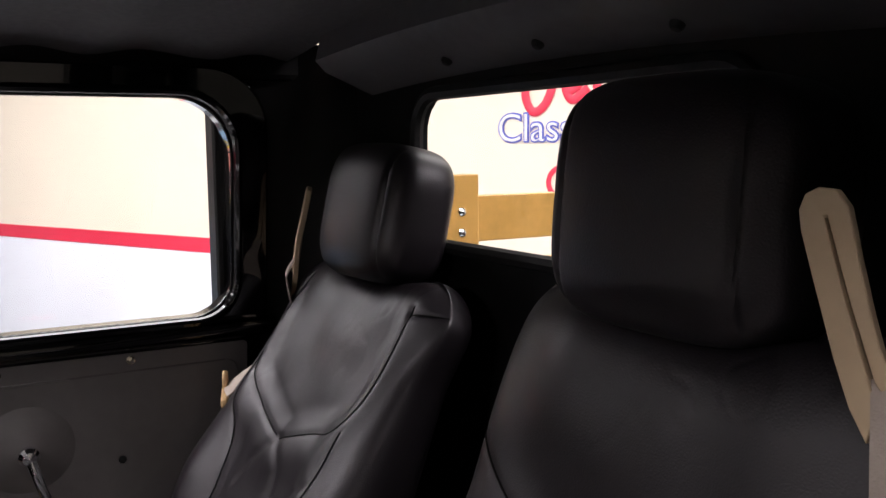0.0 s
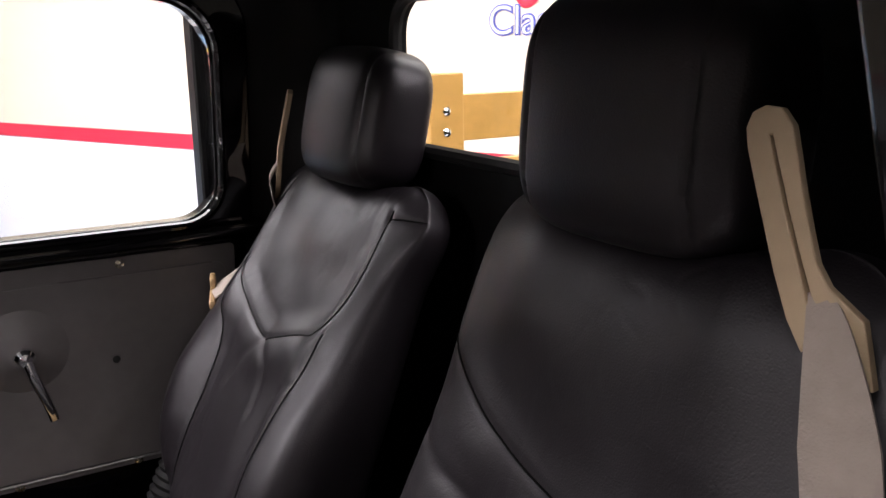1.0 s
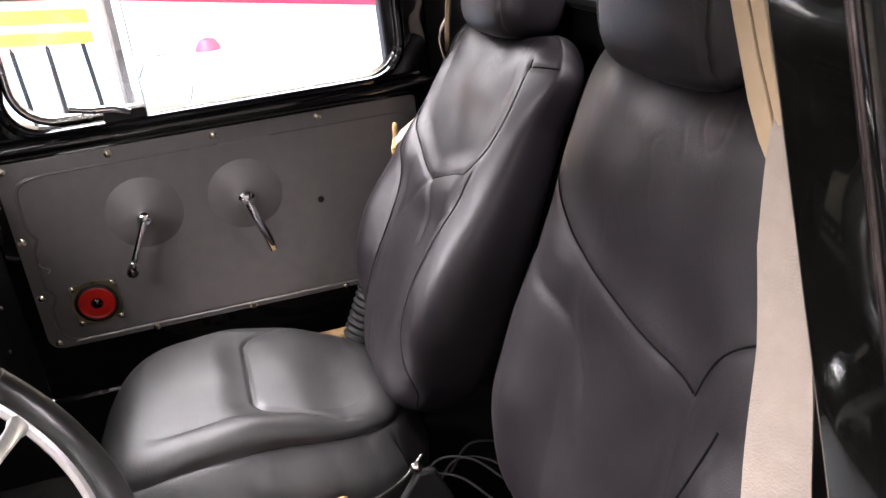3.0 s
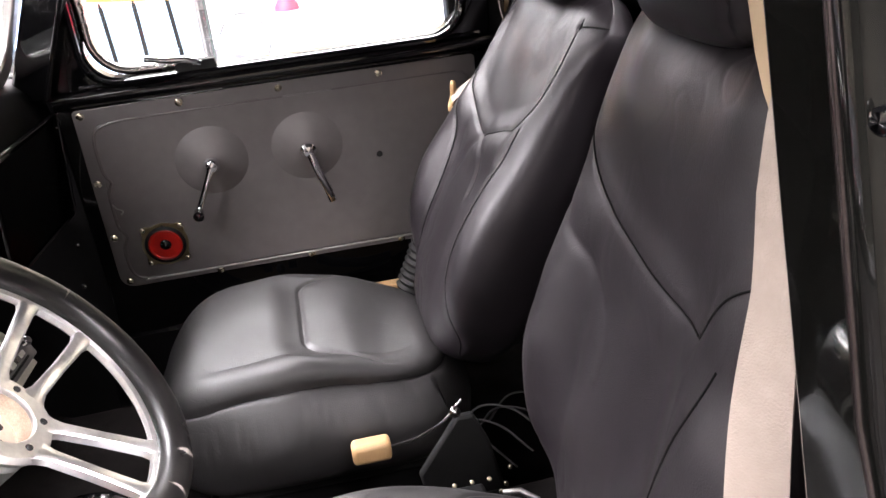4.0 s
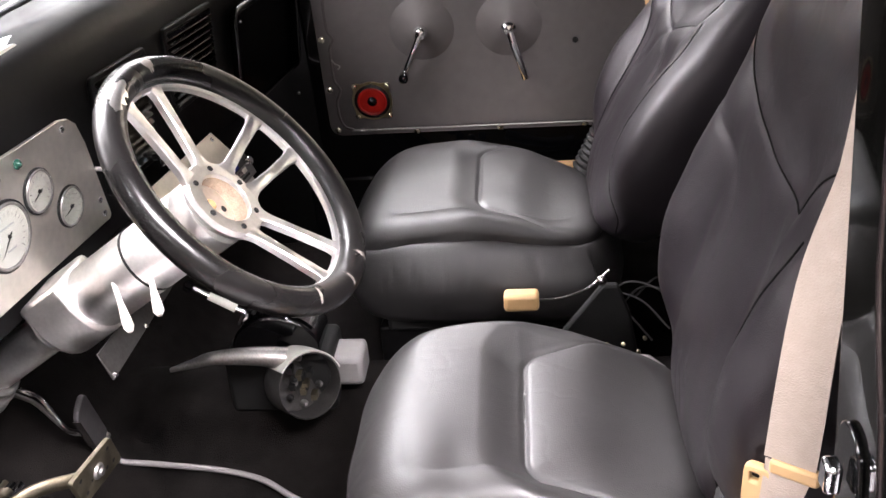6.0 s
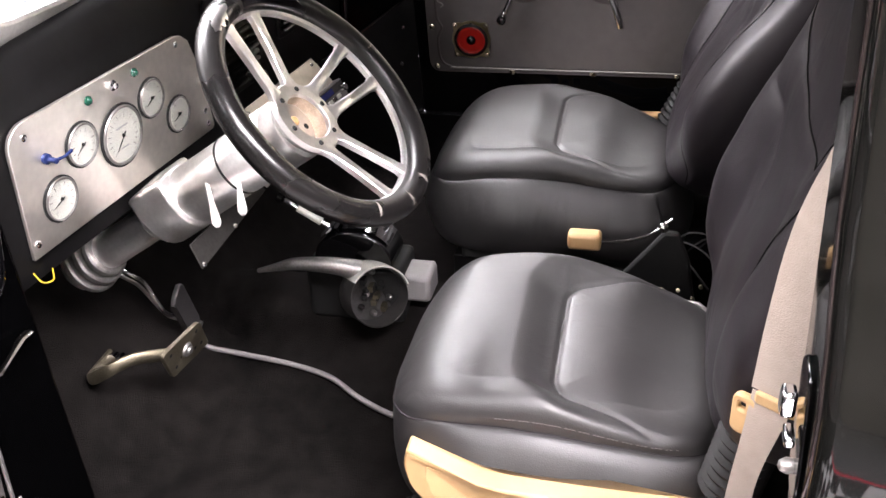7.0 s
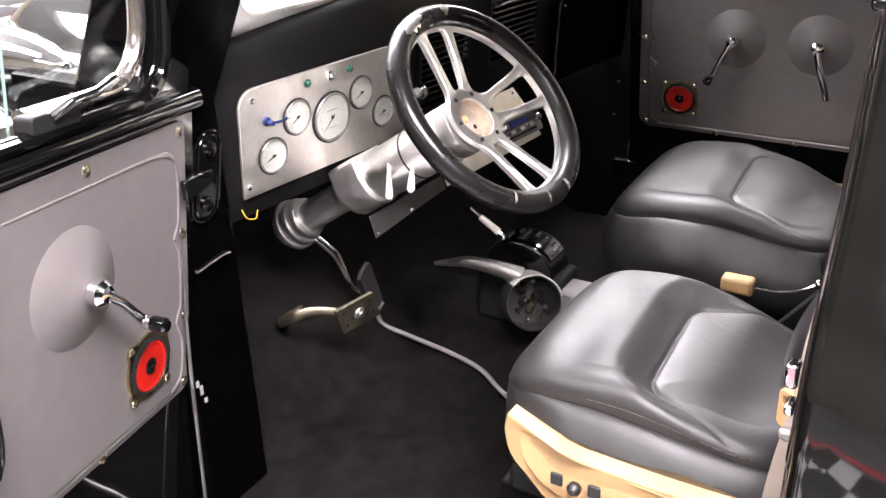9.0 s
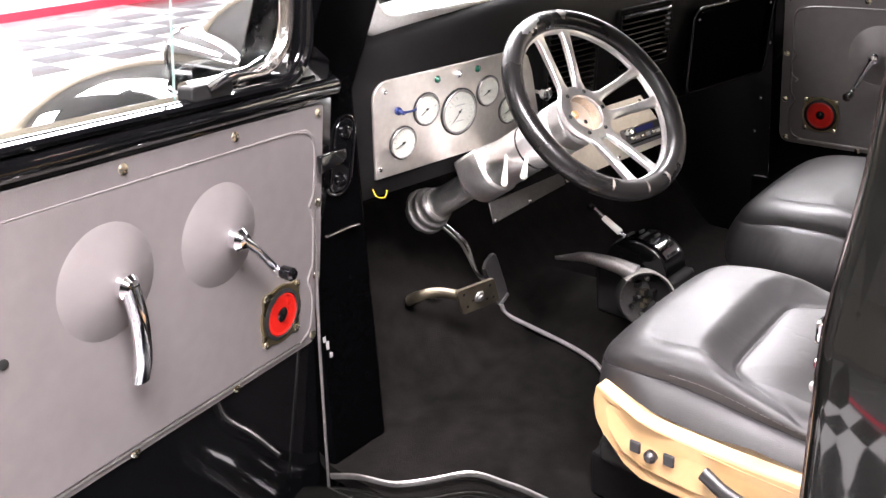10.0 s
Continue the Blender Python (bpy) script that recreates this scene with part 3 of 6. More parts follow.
    nrm = (at(0.3, 0.6, 0) - at(0.2, 0.6, 0)).cross(at(0.2, 0.7, 0) - at(0.2, 0.6, 0)).normalized() * k
    if nrm.dot(at(0, 0, 1) - at(0, 0, 0)) < 0:
        nrm = -nrm
    for u, nm in ((0.255, "crank"), (0.46, "handle")):
        bm = bmesh.new()
        lathe(bm, [(0.077 * k, 0), (0.074 * k, 0.0016), (0.069 * k, 0.0040), (0.062 * k, 0.0070), (0.053 * k, 0.0108), (0.042 * k, 0.0150), (0.030 * k, 0.0198), (0.020 * k, 0.0230), (0.0, 0.025)], at(u, 0.60, 0.0085), nrm, 40)
        part(nm + "_cone", bm, PANEL, panel, "grey padded cone behind the lever")
    wc = bmesh.new()
    c0 = at(0.255, 0.60, 0.031)
    lathe(wc, [(0.012 * k, 0), (0.017 * k, 0.006), (0.017 * k, 0.018), (0.011 * k, 0.026), (0.0, 0.028)], c0, nrm, 22)
    du, dz = crank_to
    sweep(wc, [at(0.255, 0.60, 0.048), at(0.255 + du * 0.3, 0.60 + dz * 0.3, 0.058), at(0.255 + du, 0.60 + dz, 0.056)], [0.010, 0.0065, 0.007], 10, ry=None)
    crank = part("window_crank", wc, CHROME, d, "chrome window crank with a dark knob")
    a = at(0.255 + du, 0.60 + dz, 0.052)
    bm = bmesh.new()
    lathe(bm, [(0.007, 0), (0.0095, 0.003), (0.0105, 0.010), (0.0095, 0.016)], a, nrm, 18)
    part("ferrule", bm, CHROME, crank, "chrome ferrule")
    bm = bmesh.new()
    lathe(bm, [(0.0095, 0.015), (0.0115, 0.018), (0.0115, 0.036), (0.008, 0.040), (0, 0.041)], a, nrm, 18)
    part("knob", bm, PAINT, crank, "dark round knob")
    hb = bmesh.new()
    lathe(hb, [(0.012 * k, 0), (0.017 * k, 0.006), (0.017 * k, 0.016), (0.011 * k, 0.023), (0.0, 0.025)], at(0.46, 0.60, 0.031), nrm, 22)
    du, dz = handle_to
    sweep(hb, smooth_path([at(0.46, 0.60, 0.047), at(0.46 + du * 0.35, 0.60 + dz * 0.35, 0.054), at(0.46 + du * 0.8, 0.60 + dz * 0.75, 0.05), at(0.46 + du, 0.60 + dz, 0.04)], 5), 0.0150 if k > 1.03 else 0.0095, 16, ry=0.0095 if k > 1.03 else 0.007, up=tuple(nrm))
    part("door_handle", hb, CHROME, d, "chrome inside door lever")
    # loudspeaker
    bm = bmesh.new()
    su, sz = 0.117, 0.424
    out = []
    for i in range(48):
        a = 2 * math.pi * i / 48
        rad = 0.050 + 0.012 * max(0.0, math.cos(4 * (a - math.pi / 4))) ** 3
        out.append((su + rad * math.cos(a), sz + rad * math.sin(a)))
    plate(bm, out, 0.0085, 0.013, at, [(su + 0.043 * math.cos(2 * math.pi * i / 48), sz + 0.043 * math.sin(2 * math.pi * i / 48)) for i in range(48)])
    spk = part("speaker", bm, BRASSY, d, "brassy speaker ring with a red cone")
    bm = bmesh.new()
    lathe(bm, [(0.0445 * k, 0.005), (0.0445 * k, 0.010), (0.038 * k, 0.013), (0.036 * k, 0.010)], at(su, sz, 0.004), nrm, 40)
    part("surround", bm, RUBBER, spk)
    bm = bmesh.new()
    lathe(bm, [(0.0375 * k, 0.011), (0.034 * k, 0.0125), (0.016 * k, 0.004), (0.0, 0.004)], at(su, sz, 0.004), nrm, 40)
    part("cone", bm, RED_CONE, spk, "glossy red cone")
    bm = bmesh.new()
    lathe(bm, [(0.014 * k, 0.004), (0.0135 * k, 0.010), (0.009 * k, 0.015), (0, 0.017)], at(su, sz, 0.004), nrm, 24)
    part("dust_cap", bm, PAINT, spk, "shiny black dust cap")
    for a in (45, 135, 225, 315):
        ring_screw(at, su + 0.057 * math.cos(radians(a)), sz + 0.057 * math.sin(radians(a)), 0.013, spk, 0.0065)
    return d


at_p = door_place((0.668, 0.46, 0), (0, -1, 0), (-1, 0, 0), (0, 0, 1), 1.0, 0.0)
car_door("car_door", at_p, "closed black passenger door with a grey trim panel and red speaker", (-0.045, -0.095), (0.035, -0.125))
at_d = door_place((-0.890, 0.639, 0), (-0.964, -0.252, 0.078), (0.253, -0.967, 0), (0.075, 0.020, 0.997), 1.07, -0.05)
car_door("car_door", at_d, "open black driver door with a grey trim panel and red speaker", (-0.068, -0.068), (-0.015, -0.135))


# ---- seats ----
def groove_row(pts, lines, wid):
    """How deep each of a row of points lies in the seams given as polylines."""
    P = np.array(pts)
    d = np.full(len(P), 9.0)
    for line in lines:
        for a, b in zip(line, line[1:]):
            a, b = np.array(a), np.array(b)
            v = b - a
            t = np.clip(((P - a) @ v) / (v @ v), 0, 1)
            d = np.minimum(d, np.hypot(*(P - a - t[:, None] * v).T))
    return np.exp(-(d / wid) ** 2)


def crease(a, b, c, sharp=7.0):
    """Thin fold lines in patches."""
    n = noise.noise(Vector((a, b, c)))
    m = noise.noise(Vector((a * 0.35, b * 0.35, c + 9.0)))
    return max(0.0, 1 - abs(n) * sharp) * max(0.0, min(1.0, 0.3 + 1.6 * m))


def arc(pts, n=6):
    return [(v.x, v.y) for v in smooth_path([(a, b, 0) for a, b in pts], n)]


def loop_points(hw, hd, n, count):
    """Points evenly round a rounded rectangle of half sizes hw, hd."""
    h, m = 0.5 ** (1 / n), 120
    quad = [((1 - (h * k / m) ** n) ** (1 / n), h * k / m) for k in range(m)] + [(h * (m - k) / m, (1 - (h * (m - k) / m) ** n) ** (1 / n)) for k in range(m)]
    fine = [(hw * a, hd * b) for a, b in quad] + [(-hw * b, hd * a) for a, b in quad] + [(-hw * a, -hd * b) for a, b in quad] + [(hw * b, -hd * a) for a, b in quad]
    acc = [0.0]
    for a, b in zip(fine, fine[1:] + fine[:1]):
        acc.append(acc[-1] + math.hypot(b[0] - a[0], b[1] - a[1]))
    return [fine[i] for i in np.minimum(np.searchsorted(acc, np.linspace(0, acc[-1], count, endpoint=False)), len(fine) - 1)]


def tube_mesh(rings):
    bm = bmesh.new()
    R = [[bm.verts.new(p) for p in ring] for ring in rings]
    n = len(R[0])
    for A, B in zip(R, R[1:]):
        for k in range(n):
            bm.faces.new((A[k], A[(k + 1) % n], B[(k + 1) % n], B[k]))
    bm.faces.new(R[0][::-1])
    bm.faces.new(R[-1])
    return bm


def curve(knots, v):
    """Smooth value at v through (place, value) knots."""
    xs, ys = [k[0] for k in knots], [k[1] for k in knots]
    if v <= xs[0]:
        return ys[0]
    if v >= xs[-1]:
        return ys[-1]
    i = max(k for k in range(len(xs) - 1) if xs[k] <= v)
    h = xs[i + 1] - xs[i]
    t = (v - xs[i]) / h
    m0 = (ys[i + 1] - ys[max(i - 1, 0)]) / (xs[i + 1] - xs[max(i - 1, 0)])
    j = min(i + 2, len(xs) - 1)
    m1 = (ys[j] - ys[i]) / (xs[j] - xs[i])
    return (2 * t ** 3 - 3 * t * t + 1) * ys[i] + (t ** 3 - 2 * t * t + t) * h * m0 + (3 * t * t - 2 * t ** 3) * ys[i + 1] + (t ** 3 - t * t) * h * m1


CREST = [(-0.27, -0.026), (-0.155, 0.002), (-0.08, 0.030), (0.0, 0.046), (0.06, 0.050), (0.11, 0.046), (0.16, 0.035), (0.20, 0.017), (0.24, -0.02)]
SEAM_Z = [(-0.27, -0.050), (-0.15, -0.036), (0.0, -0.018), (0.12, -0.022), (0.20, -0.040), (0.25, -0.050)]


def panel_gap(x, y):
    """Distance from the sunken seat panel's edge, negative inside."""
    w = min(0.163, 0.104 + 0.42 * max(0.0, -y))
    a, b = y + 0.006, abs(x) - w
    r = 0.022
    a, b = a + r, b + r
    return (math.hypot(max(a, 0), max(b, 0)) + min(max(a, b), 0)) - r


def cushion_rings(side, y0, z0, sunk, yf):
    """Seat base, x outwards by side; y0: middle; z0: mean height of the sewn edge; sunk: height of the panel; yf: reach of the front."""
    C = 320
    hw, yr = 0.190, -0.262
    ym, hl = (yf + yr) / 2, (yf - yr) / 2
    base = loop_points(hw, hl, 4.4, C)
    edge = []
    for k, (px, py) in enumerate(base):
        a, b = base[k - 1], base[(k + 1) % C]
        tx, ty = b[0] - a[0], b[1] - a[1]
        ln = math.hypot(tx, ty)
        edge.append((px, py + ym, ty / ln, -tx / ln))

    def pucker(x, y, z, amount):
        return amount * crease(x * 30 + 5 * side, y * 26, z * 22 + side)
    rings = []
    # skirt: from the foot up and out, then in to the seam
    for out, dz in ((0.016, -0.185), (0.034, -0.178), (0.046, -0.160), (0.054, -0.130), (0.057, -0.105), (0.055, -0.085), (0.050, -0.066), (0.042, -0.048), (0.033, -0.032), (0.024, -0.019), (0.016, -0.010), (0.009, -0.005), (0.0045, -0.0025), (0.002, -0.0022), (0.0, -0.0030)):
        ring = []
        for px, py, nx, ny in edge:
            f = max(0.0, ny) ** 2
            o = out * (1 - (0.70 if side < 0 else 0.40) * f) * (1 - (0.72 if side < 0 else 0.35) * step(0.06, 0.20, py)) * (0.75 if ny < -0.5 else 1.0)
            zs = z0 + curve(SEAM_Z, py)
            d = dz if dz > -0.02 else -0.02 + (dz + 0.02) * ((zs - (z0 - 0.195 + 0.045 * f)) / 0.185)
            o += -pucker(px, py, dz, 0.0025) + 0.004 * noise.noise(Vector((px * 12, py * 12, dz * 14 + side)))
            ring.append(Vector((side * (px + nx * o), y0 + py + ny * o, zs + d)))
        rings.append(ring)
    # rolled edge and top, drawn in towards the panel
    cxy = (0.0, -0.10)
    n = 118
    for j in range(1, n + 1):
        q = 0.988 * (j / n) ** 1.12
        ring = []
        for px, py, nx, ny in edge:
            x, y = px + (cxy[0] - px) * q, py + (cxy[1] - py) * q
            inset = (px - x) * nx + (py - y) * ny
            roll = 0.058 + 0.030 * max(0.0, ny) ** 2
            u = min(1.0, inset / roll)
            zs = curve(SEAM_Z, py)
            sd = panel_gap(x - (0.014 if side < 0 else 0.0), y + (0.006 if side < 0 else 0.0))
            crest = curve(CREST, y if y < 0.04 else 0.04 + (y - 0.04) * 0.192 / (yf - 0.04)) - 0.012 * (x / 0.17) ** 2 * step(-0.02, 0.10, y)
            fold = 1 - step(-0.004, 0.064, sd)
            floor_ = sunk + 0.014 * (1 - math.exp(-max(0.0, -sd) / 0.040)) - 0.10 * max(0.0, -0.12 - y)
            low = -0.010 * math.log(math.exp(-floor_ / 0.010) + math.exp(-crest / 0.010))
            h = crest + (low - crest) * fold
            h -= 0.0045 * math.exp(-(sd / 0.0045) ** 2) * step(-0.22, -0.10, y)
            z = zs + (h - zs) * math.sqrt(max(0.0, 1 - (1 - u) ** 2.2))
            z -= 0.14 * side * -x * u * step(-0.26, -0.10, y)
            z += 0.0022 * noise.noise(Vector((x * 13, y * 13, z0 * 7 + side))) * u
            z -= pucker(x, y, 0.3, 0.0012) * (0.2 + 0.8 * step(0.5, 0.0, u))
            ring.append(Vector((side * x, y0 + y, z0 + z)))
        rings.append(ring)
    return rings


DRIVER_SEAMS = dict(
    panel=[arc([(-0.235, 0.545), (-0.170, 0.507), (-0.117, 0.480), (-0.035, 0.458), (0.06, 0.446), (0.12, 0.440), (0.150, 0.438)], 6),
           arc([(0.150, 0.438), (0.158, 0.460), (0.178, 0.490), (0.21, 0.512), (0.245, 0.522)], 6)],
    fine=[arc([(0.198, 0.430), (0.185, 0.376), (0.167, 0.313), (0.155, 0.235), (0.148, 0.05)], 6)],
    soft=[arc([(-0.235, 0.445), (-0.20, 0.428), (-0.12, 0.400), (-0.065, 0.363), (-0.045, 0.330), (-0.045, 0.29)], 5)])
PASSENGER_SEAMS = dict(
    panel=[arc([(0.185, 0.66), (0.212, 0.56), (0.195, 0.480), (0.12, 0.434), (0.05, 0.412), (0.0, 0.400)], 6),
           arc([(0.0, 0.400), (-0.05, 0.418), (-0.10, 0.436), (-0.150, 0.450), (-0.185, 0.485), (-0.197, 0.56), (-0.186, 0.655)], 6)],
    fine=[arc([(-0.190, 0.46), (-0.190, 0.38), (-0.190, 0.29), (-0.190, 0.20), (-0.188, 0.12), (-0.182, 0.07), (-0.16, 0.03)], 6),
          [(-0.12, 0.355), (-0.190, 0.380)], arc([(-0.19, 0.642), (-0.23, 0.650), (-0.28, 0.658)], 4),
          arc([(0.212, 0.50), (0.192, 0.42), (0.150, 0.38), (0.130, 0.30), (0.125, 0.10)], 6)],
    soft=[[(0.0, 0.400), (0.05, 0.352), (0.07, 0.31)], [(0.0, 0.400), (-0.05, 0.37), (-0.06, 0.30)]])
BOLSTER = [(0.0, -0.035), (0.06, -0.022), (0.12, 0.016), (0.18, 0.038), (0.26, 0.046), (0.34, 0.037), (0.42, 0.020), (0.50, 0.008), (0.58, -0.003), (0.66, -0.014), (0.705, -0.024)]
BACK_W = [(0.0, 0.175), (0.06, 0.205), (0.12, 0.240), (0.20, 0.262), (0.30, 0.265), (0.42, 0.256), (0.54, 0.246), (0.64, 0.240), (0.705, 0.232)]


def back_rings(side, yb, zb, lean, length, seams):
    """Seat back from its foot (yb, zb), leaning back by lean degrees."""
    vee = sorted(p for line in seams["panel"] for p in line if abs(p[0]) < 0.186 and p[1] < 0.53)
    vx, vt = [p[0] for p in vee], [p[1] for p in vee]
    deep, sew = (0.009, 1.0) if side > 0 else (0.003, 0.55)
    cl, sl = math.cos(radians(lean)), math.sin(radians(lean))
    rings = []
    N, C = 200, 300
    for j in range(N):
        q = -1 + 2 * j / (N - 1)
        t = length / 2 * (1 + math.copysign(1 - (1 - abs(q)) ** 1.4, q))
        e = t / length
        end = max(0.0, 1 - abs(2 * e - 1) ** (7 if e < 0.5 else 13)) ** 0.5
        hw = (curve(BACK_W, t) + (0.026 * step(0.55, 0.66, t) if side > 0 else 0.0)) * (0.55 + 0.45 * end)
        hd = (0.085 - 0.033 * e) * (0.35 + 0.65 * end)
        loop = loop_points(hw, hd, 3.8, C)
        flat = [(px, t) for px, pd in loop]
        g1, g2, g3 = groove_row(flat, seams["panel"], 0.0050), groove_row(flat, seams["fine"], 0.0050), groove_row(flat, seams["soft"], 0.010)
        ring = []
        for k, (px, pd) in enumerate(loop):
            d = pd
            f = step(0.1, 0.8, pd / hd)
            if f > 0:
                bol = curve(BOLSTER, t) * step(0.10, 0.20, abs(px))
                mid = 0.012 * math.exp(-((t - 0.2) / 0.12) ** 2) * step(0.16, 0.05, abs(px))
                over = t - float(np.interp(px, vx, vt))
                v = -deep * step(-0.012, 0.05, over) * step(0.205, 0.160, abs(px)) * step(0.72, 0.58, t)
                v += 0.006 * sew * math.exp(-((over + 0.035) / 0.030) ** 2) * step(0.24, 0.14, abs(px))
                d += f * (bol + mid + v - 0.0026 * sew * g1[k] - 0.0026 * sew * g2[k] - 0.0034 * sew * g3[k])
                d += f * 0.0035 * noise.noise(Vector((px * 11, t * 11, 5 + side)))
                d -= f * 0.0014 * crease(px * 26, t * 17, 1.0 + 3 * side) * (0.35 + 0.65 * step(0.30, 0.05, t) + 0.5 * step(0.60, 0.66, t))
            y = yb - t * sl + d * cl
            z = zb + t * cl + d * sl - 0.030 * step(0.80, 1.0, e) * step(0.20, 0.05, abs(px)) - 0.004 * step(0.85, 1.0, e) * step(0.17, 0.25, abs(px))
            ring.append(Vector((side * (px + (0.024 * step(0.15, 0.25, px) * step(0.68, 0.5, t) if side < 0 else 0.0)), y, z)))
        rings.append(ring)
    return rings


def seam_path(rings, lean, side, line):
    """Places on the front of a seat back along a seam given as (px, t)."""
    cl, sl = math.cos(radians(lean)), math.sin(radians(lean))
    half = len(rings[0]) // 2
    fronts = []
    for ring in rings:
        row = sorted(((side * v.x, v.y, v.z) for v in ring[:half]), key=lambda c: c[0])
        fronts.append(np.array(row))
    out = []
    for px, t in line:
        best = []
        for f in fronts:
            if f[0][0] <= px <= f[-1][0]:
                y, z = float(np.interp(px, f[:, 0], f[:, 1])), float(np.interp(px, f[:, 0], f[:, 2]))
                best.append((y, z))
        if not best:
            continue
        # rings run upwards: take the place whose height up the back is t
        ups = [(b[1] * cl - b[0] * sl) for b in best]
        order = np.argsort(ups)
        u = np.array(ups)[order]
        out.append((px, u, np.array(best)[order]))
    return out


def add_seams(rings, foot, lean, side, lines, at, parent):
    """Thin dark threads in the seams of a seat back; foot: (yb, zb)."""
    cl, sl = math.cos(radians(lean)), math.sin(radians(lean))
    u0 = foot[1] * cl - foot[0] * sl
    for line in lines:
        pts = []
        for (px, u, yz), (p2, t) in zip(seam_path(rings, lean, side, line), line):
            y, z = float(np.interp(u0 + t, u, yz[:, 0])), float(np.interp(u0 + t, u, yz[:, 1]))
            pts.append(Vector((at + side * px, y + 0.0006 * cl, z + 0.0006 * sl)))
        if len(pts) > 3:
            bm = bmesh.new()
            sweep(bm, pts, 0.0012, 6)
            part("seam", bm, SEAM, parent, "dark sewn seam")


def headrest_rings(side, yh, zh, lean, w, h, dpt):
    cl, sl = math.cos(radians(lean)), math.sin(radians(lean))
    rings = []
    N, C = 64, 160
    for j in range(N):
        q = -1 + 2 * j / (N - 1)
        t = h / 2 * math.copysign(1 - (1 - abs(q)) ** 1.6, q)
        end = max(0.0, 1 - abs(2 * t / h) ** 4) ** (1 / 2.6)
        ring = []
        for px, pd in loop_points(w / 2 * (0.30 + 0.70 * end), dpt / 2 * (0.25 + 0.75 * end), 4.0, C):
            f = step(0.0, 0.6, pd / dpt * 2)
            d = pd + f * (0.012 * (1 - (px / w * 2) ** 2) - 0.004 * math.exp(-((abs(px) - w * 0.36) / 0.004) ** 2))
            ring.append(Vector((side * px, yh - t * sl + d * cl, zh + t * cl + d * sl)))
        rings.append(ring)
    return rings


def bucket_seat(cx, side, y0, z0, yb, lean, hy, hz, bdx, hdx, sunk, reach, label):
    """side: +1 where the outer flank points to +x."""
    s = thing("bucket_seat", (cx, y0, FLOOR), label, "car seat", "bucket seats")

    def put(rings, dx=0.0):
        return tube_mesh([[v + Vector((cx + dx, 0, 0)) for v in r] for r in rings])
    cr = cushion_rings(side, y0, z0, sunk, reach)
    # cushion takes the lightened leather; back and headrest the darker one
    part("cushion", put(cr), LEATHER_LIT, s, "padded black leather cushion")
    seams = DRIVER_SEAMS if side < 0 else PASSENGER_SEAMS
    br = back_rings(side, yb, z0 - 0.06, lean, 0.705 if side > 0 else 0.718, seams)
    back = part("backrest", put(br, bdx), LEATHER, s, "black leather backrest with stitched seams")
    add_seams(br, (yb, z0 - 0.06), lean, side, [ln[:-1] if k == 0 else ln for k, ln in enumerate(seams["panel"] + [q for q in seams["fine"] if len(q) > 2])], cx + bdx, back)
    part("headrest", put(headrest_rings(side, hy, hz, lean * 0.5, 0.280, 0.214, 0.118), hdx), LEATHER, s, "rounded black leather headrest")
    # pale stitching along the cushion edge
    bm = bmesh.new()
    last = None
    for v in cr[15]:
        if side * v.x < 0.12 or not -0.19 < v.y - y0 < 0.06 or (last is not None and abs(v.y - last) < 0.0048):
            continue
        last = v.y
        box(bm, (cx + v.x, v.y, v.z + 0.0012), (0.0012, 0.0038, 0.0012))
    part("stitching", bm, THREAD, s, "pale grey stitching")
    bm = bmesh.new()
    sweep(bm, [v + Vector((cx, 0, -0.0008)) for v in cr[14][::2]], 0.0022, 8, True)
    part("piping", bm, LEATHER, s, "thin black leather piping")
    # metal frame and slide rails
    bm = bmesh.new()
    box(bm, (cx, y0 - 0.02, z0 - 0.20), (0.40, 0.42, 0.05))
    part("seat_frame", bm, RUBBER, s, bevel=0.01)
    for q in (-0.17, 0.17):
        bm = bmesh.new()
        box(bm, (cx + q, y0 - 0.02, (FLOOR + z0 - 0.225) / 2 + 0.005), (0.04, 0.46, z0 - 0.225 - FLOOR))
        part("slide_rail", bm, SATIN, s, bevel=0.004)
    # side cover
    ox = cx + side * 0.262
    zs = z0 + (0.005 if side > 0 else 0.0)
    cov = bmesh.new()
    out = arc([(0.212, -0.020), (0.217, -0.060), (0.190, -0.105), (0.05, -0.128), (-0.12, -0.118), (-0.235, -0.085), (-0.25, -0.05), (-0.235, -0.022), (-0.05, -0.022), (0.1, -0.018)], 4)
    plate(cov, out, -0.022, 0.012, lambda a, b, w: Vector((ox + side * (w - 0.055 * step(0.09, 0.22, a)), y0 - 0.03 + a, zs - 0.035 + b)))
    cover = part("side_cover", cov, BEIGE, s, "beige plastic seat side cover", bevel=0.006)
    bm = bmesh.new()
    out2 = arc([(0.180, -0.036), (0.182, -0.064), (0.155, -0.09), (0.0, -0.105), (-0.15, -0.095), (-0.215, -0.065), (-0.20, -0.036), (-0.02, -0.03)], 4)
    plate(bm, out2, 0.010, 0.0128, lambda a, b, w: Vector((ox + side * (w - 0.055 * step(0.09, 0.22, a)), y0 - 0.03 + a, zs - 0.035 + b)))
    part("raised_field", bm, BEIGE, cover, bevel=0.003)
    for q in (0.098, 0.038):
        bm = bmesh.new()
        box(bm, (ox + side * 0.0145, y0 - 0.03 + q, zs - 0.035 - 0.064), (0.006, 0.020, 0.022))
        part("switch", bm, DARKPL, cover, "dark grey switch", bevel=0.003)
    bm = bmesh.new()
    lathe(bm, [(0.011, 0), (0.011, 0.008), (0.006, 0.014), (0, 0.015)], (ox + side * 0.014, y0 - 0.03 + 0.068, zs - 0.035 - 0.068), (side, 0, 0), 14)
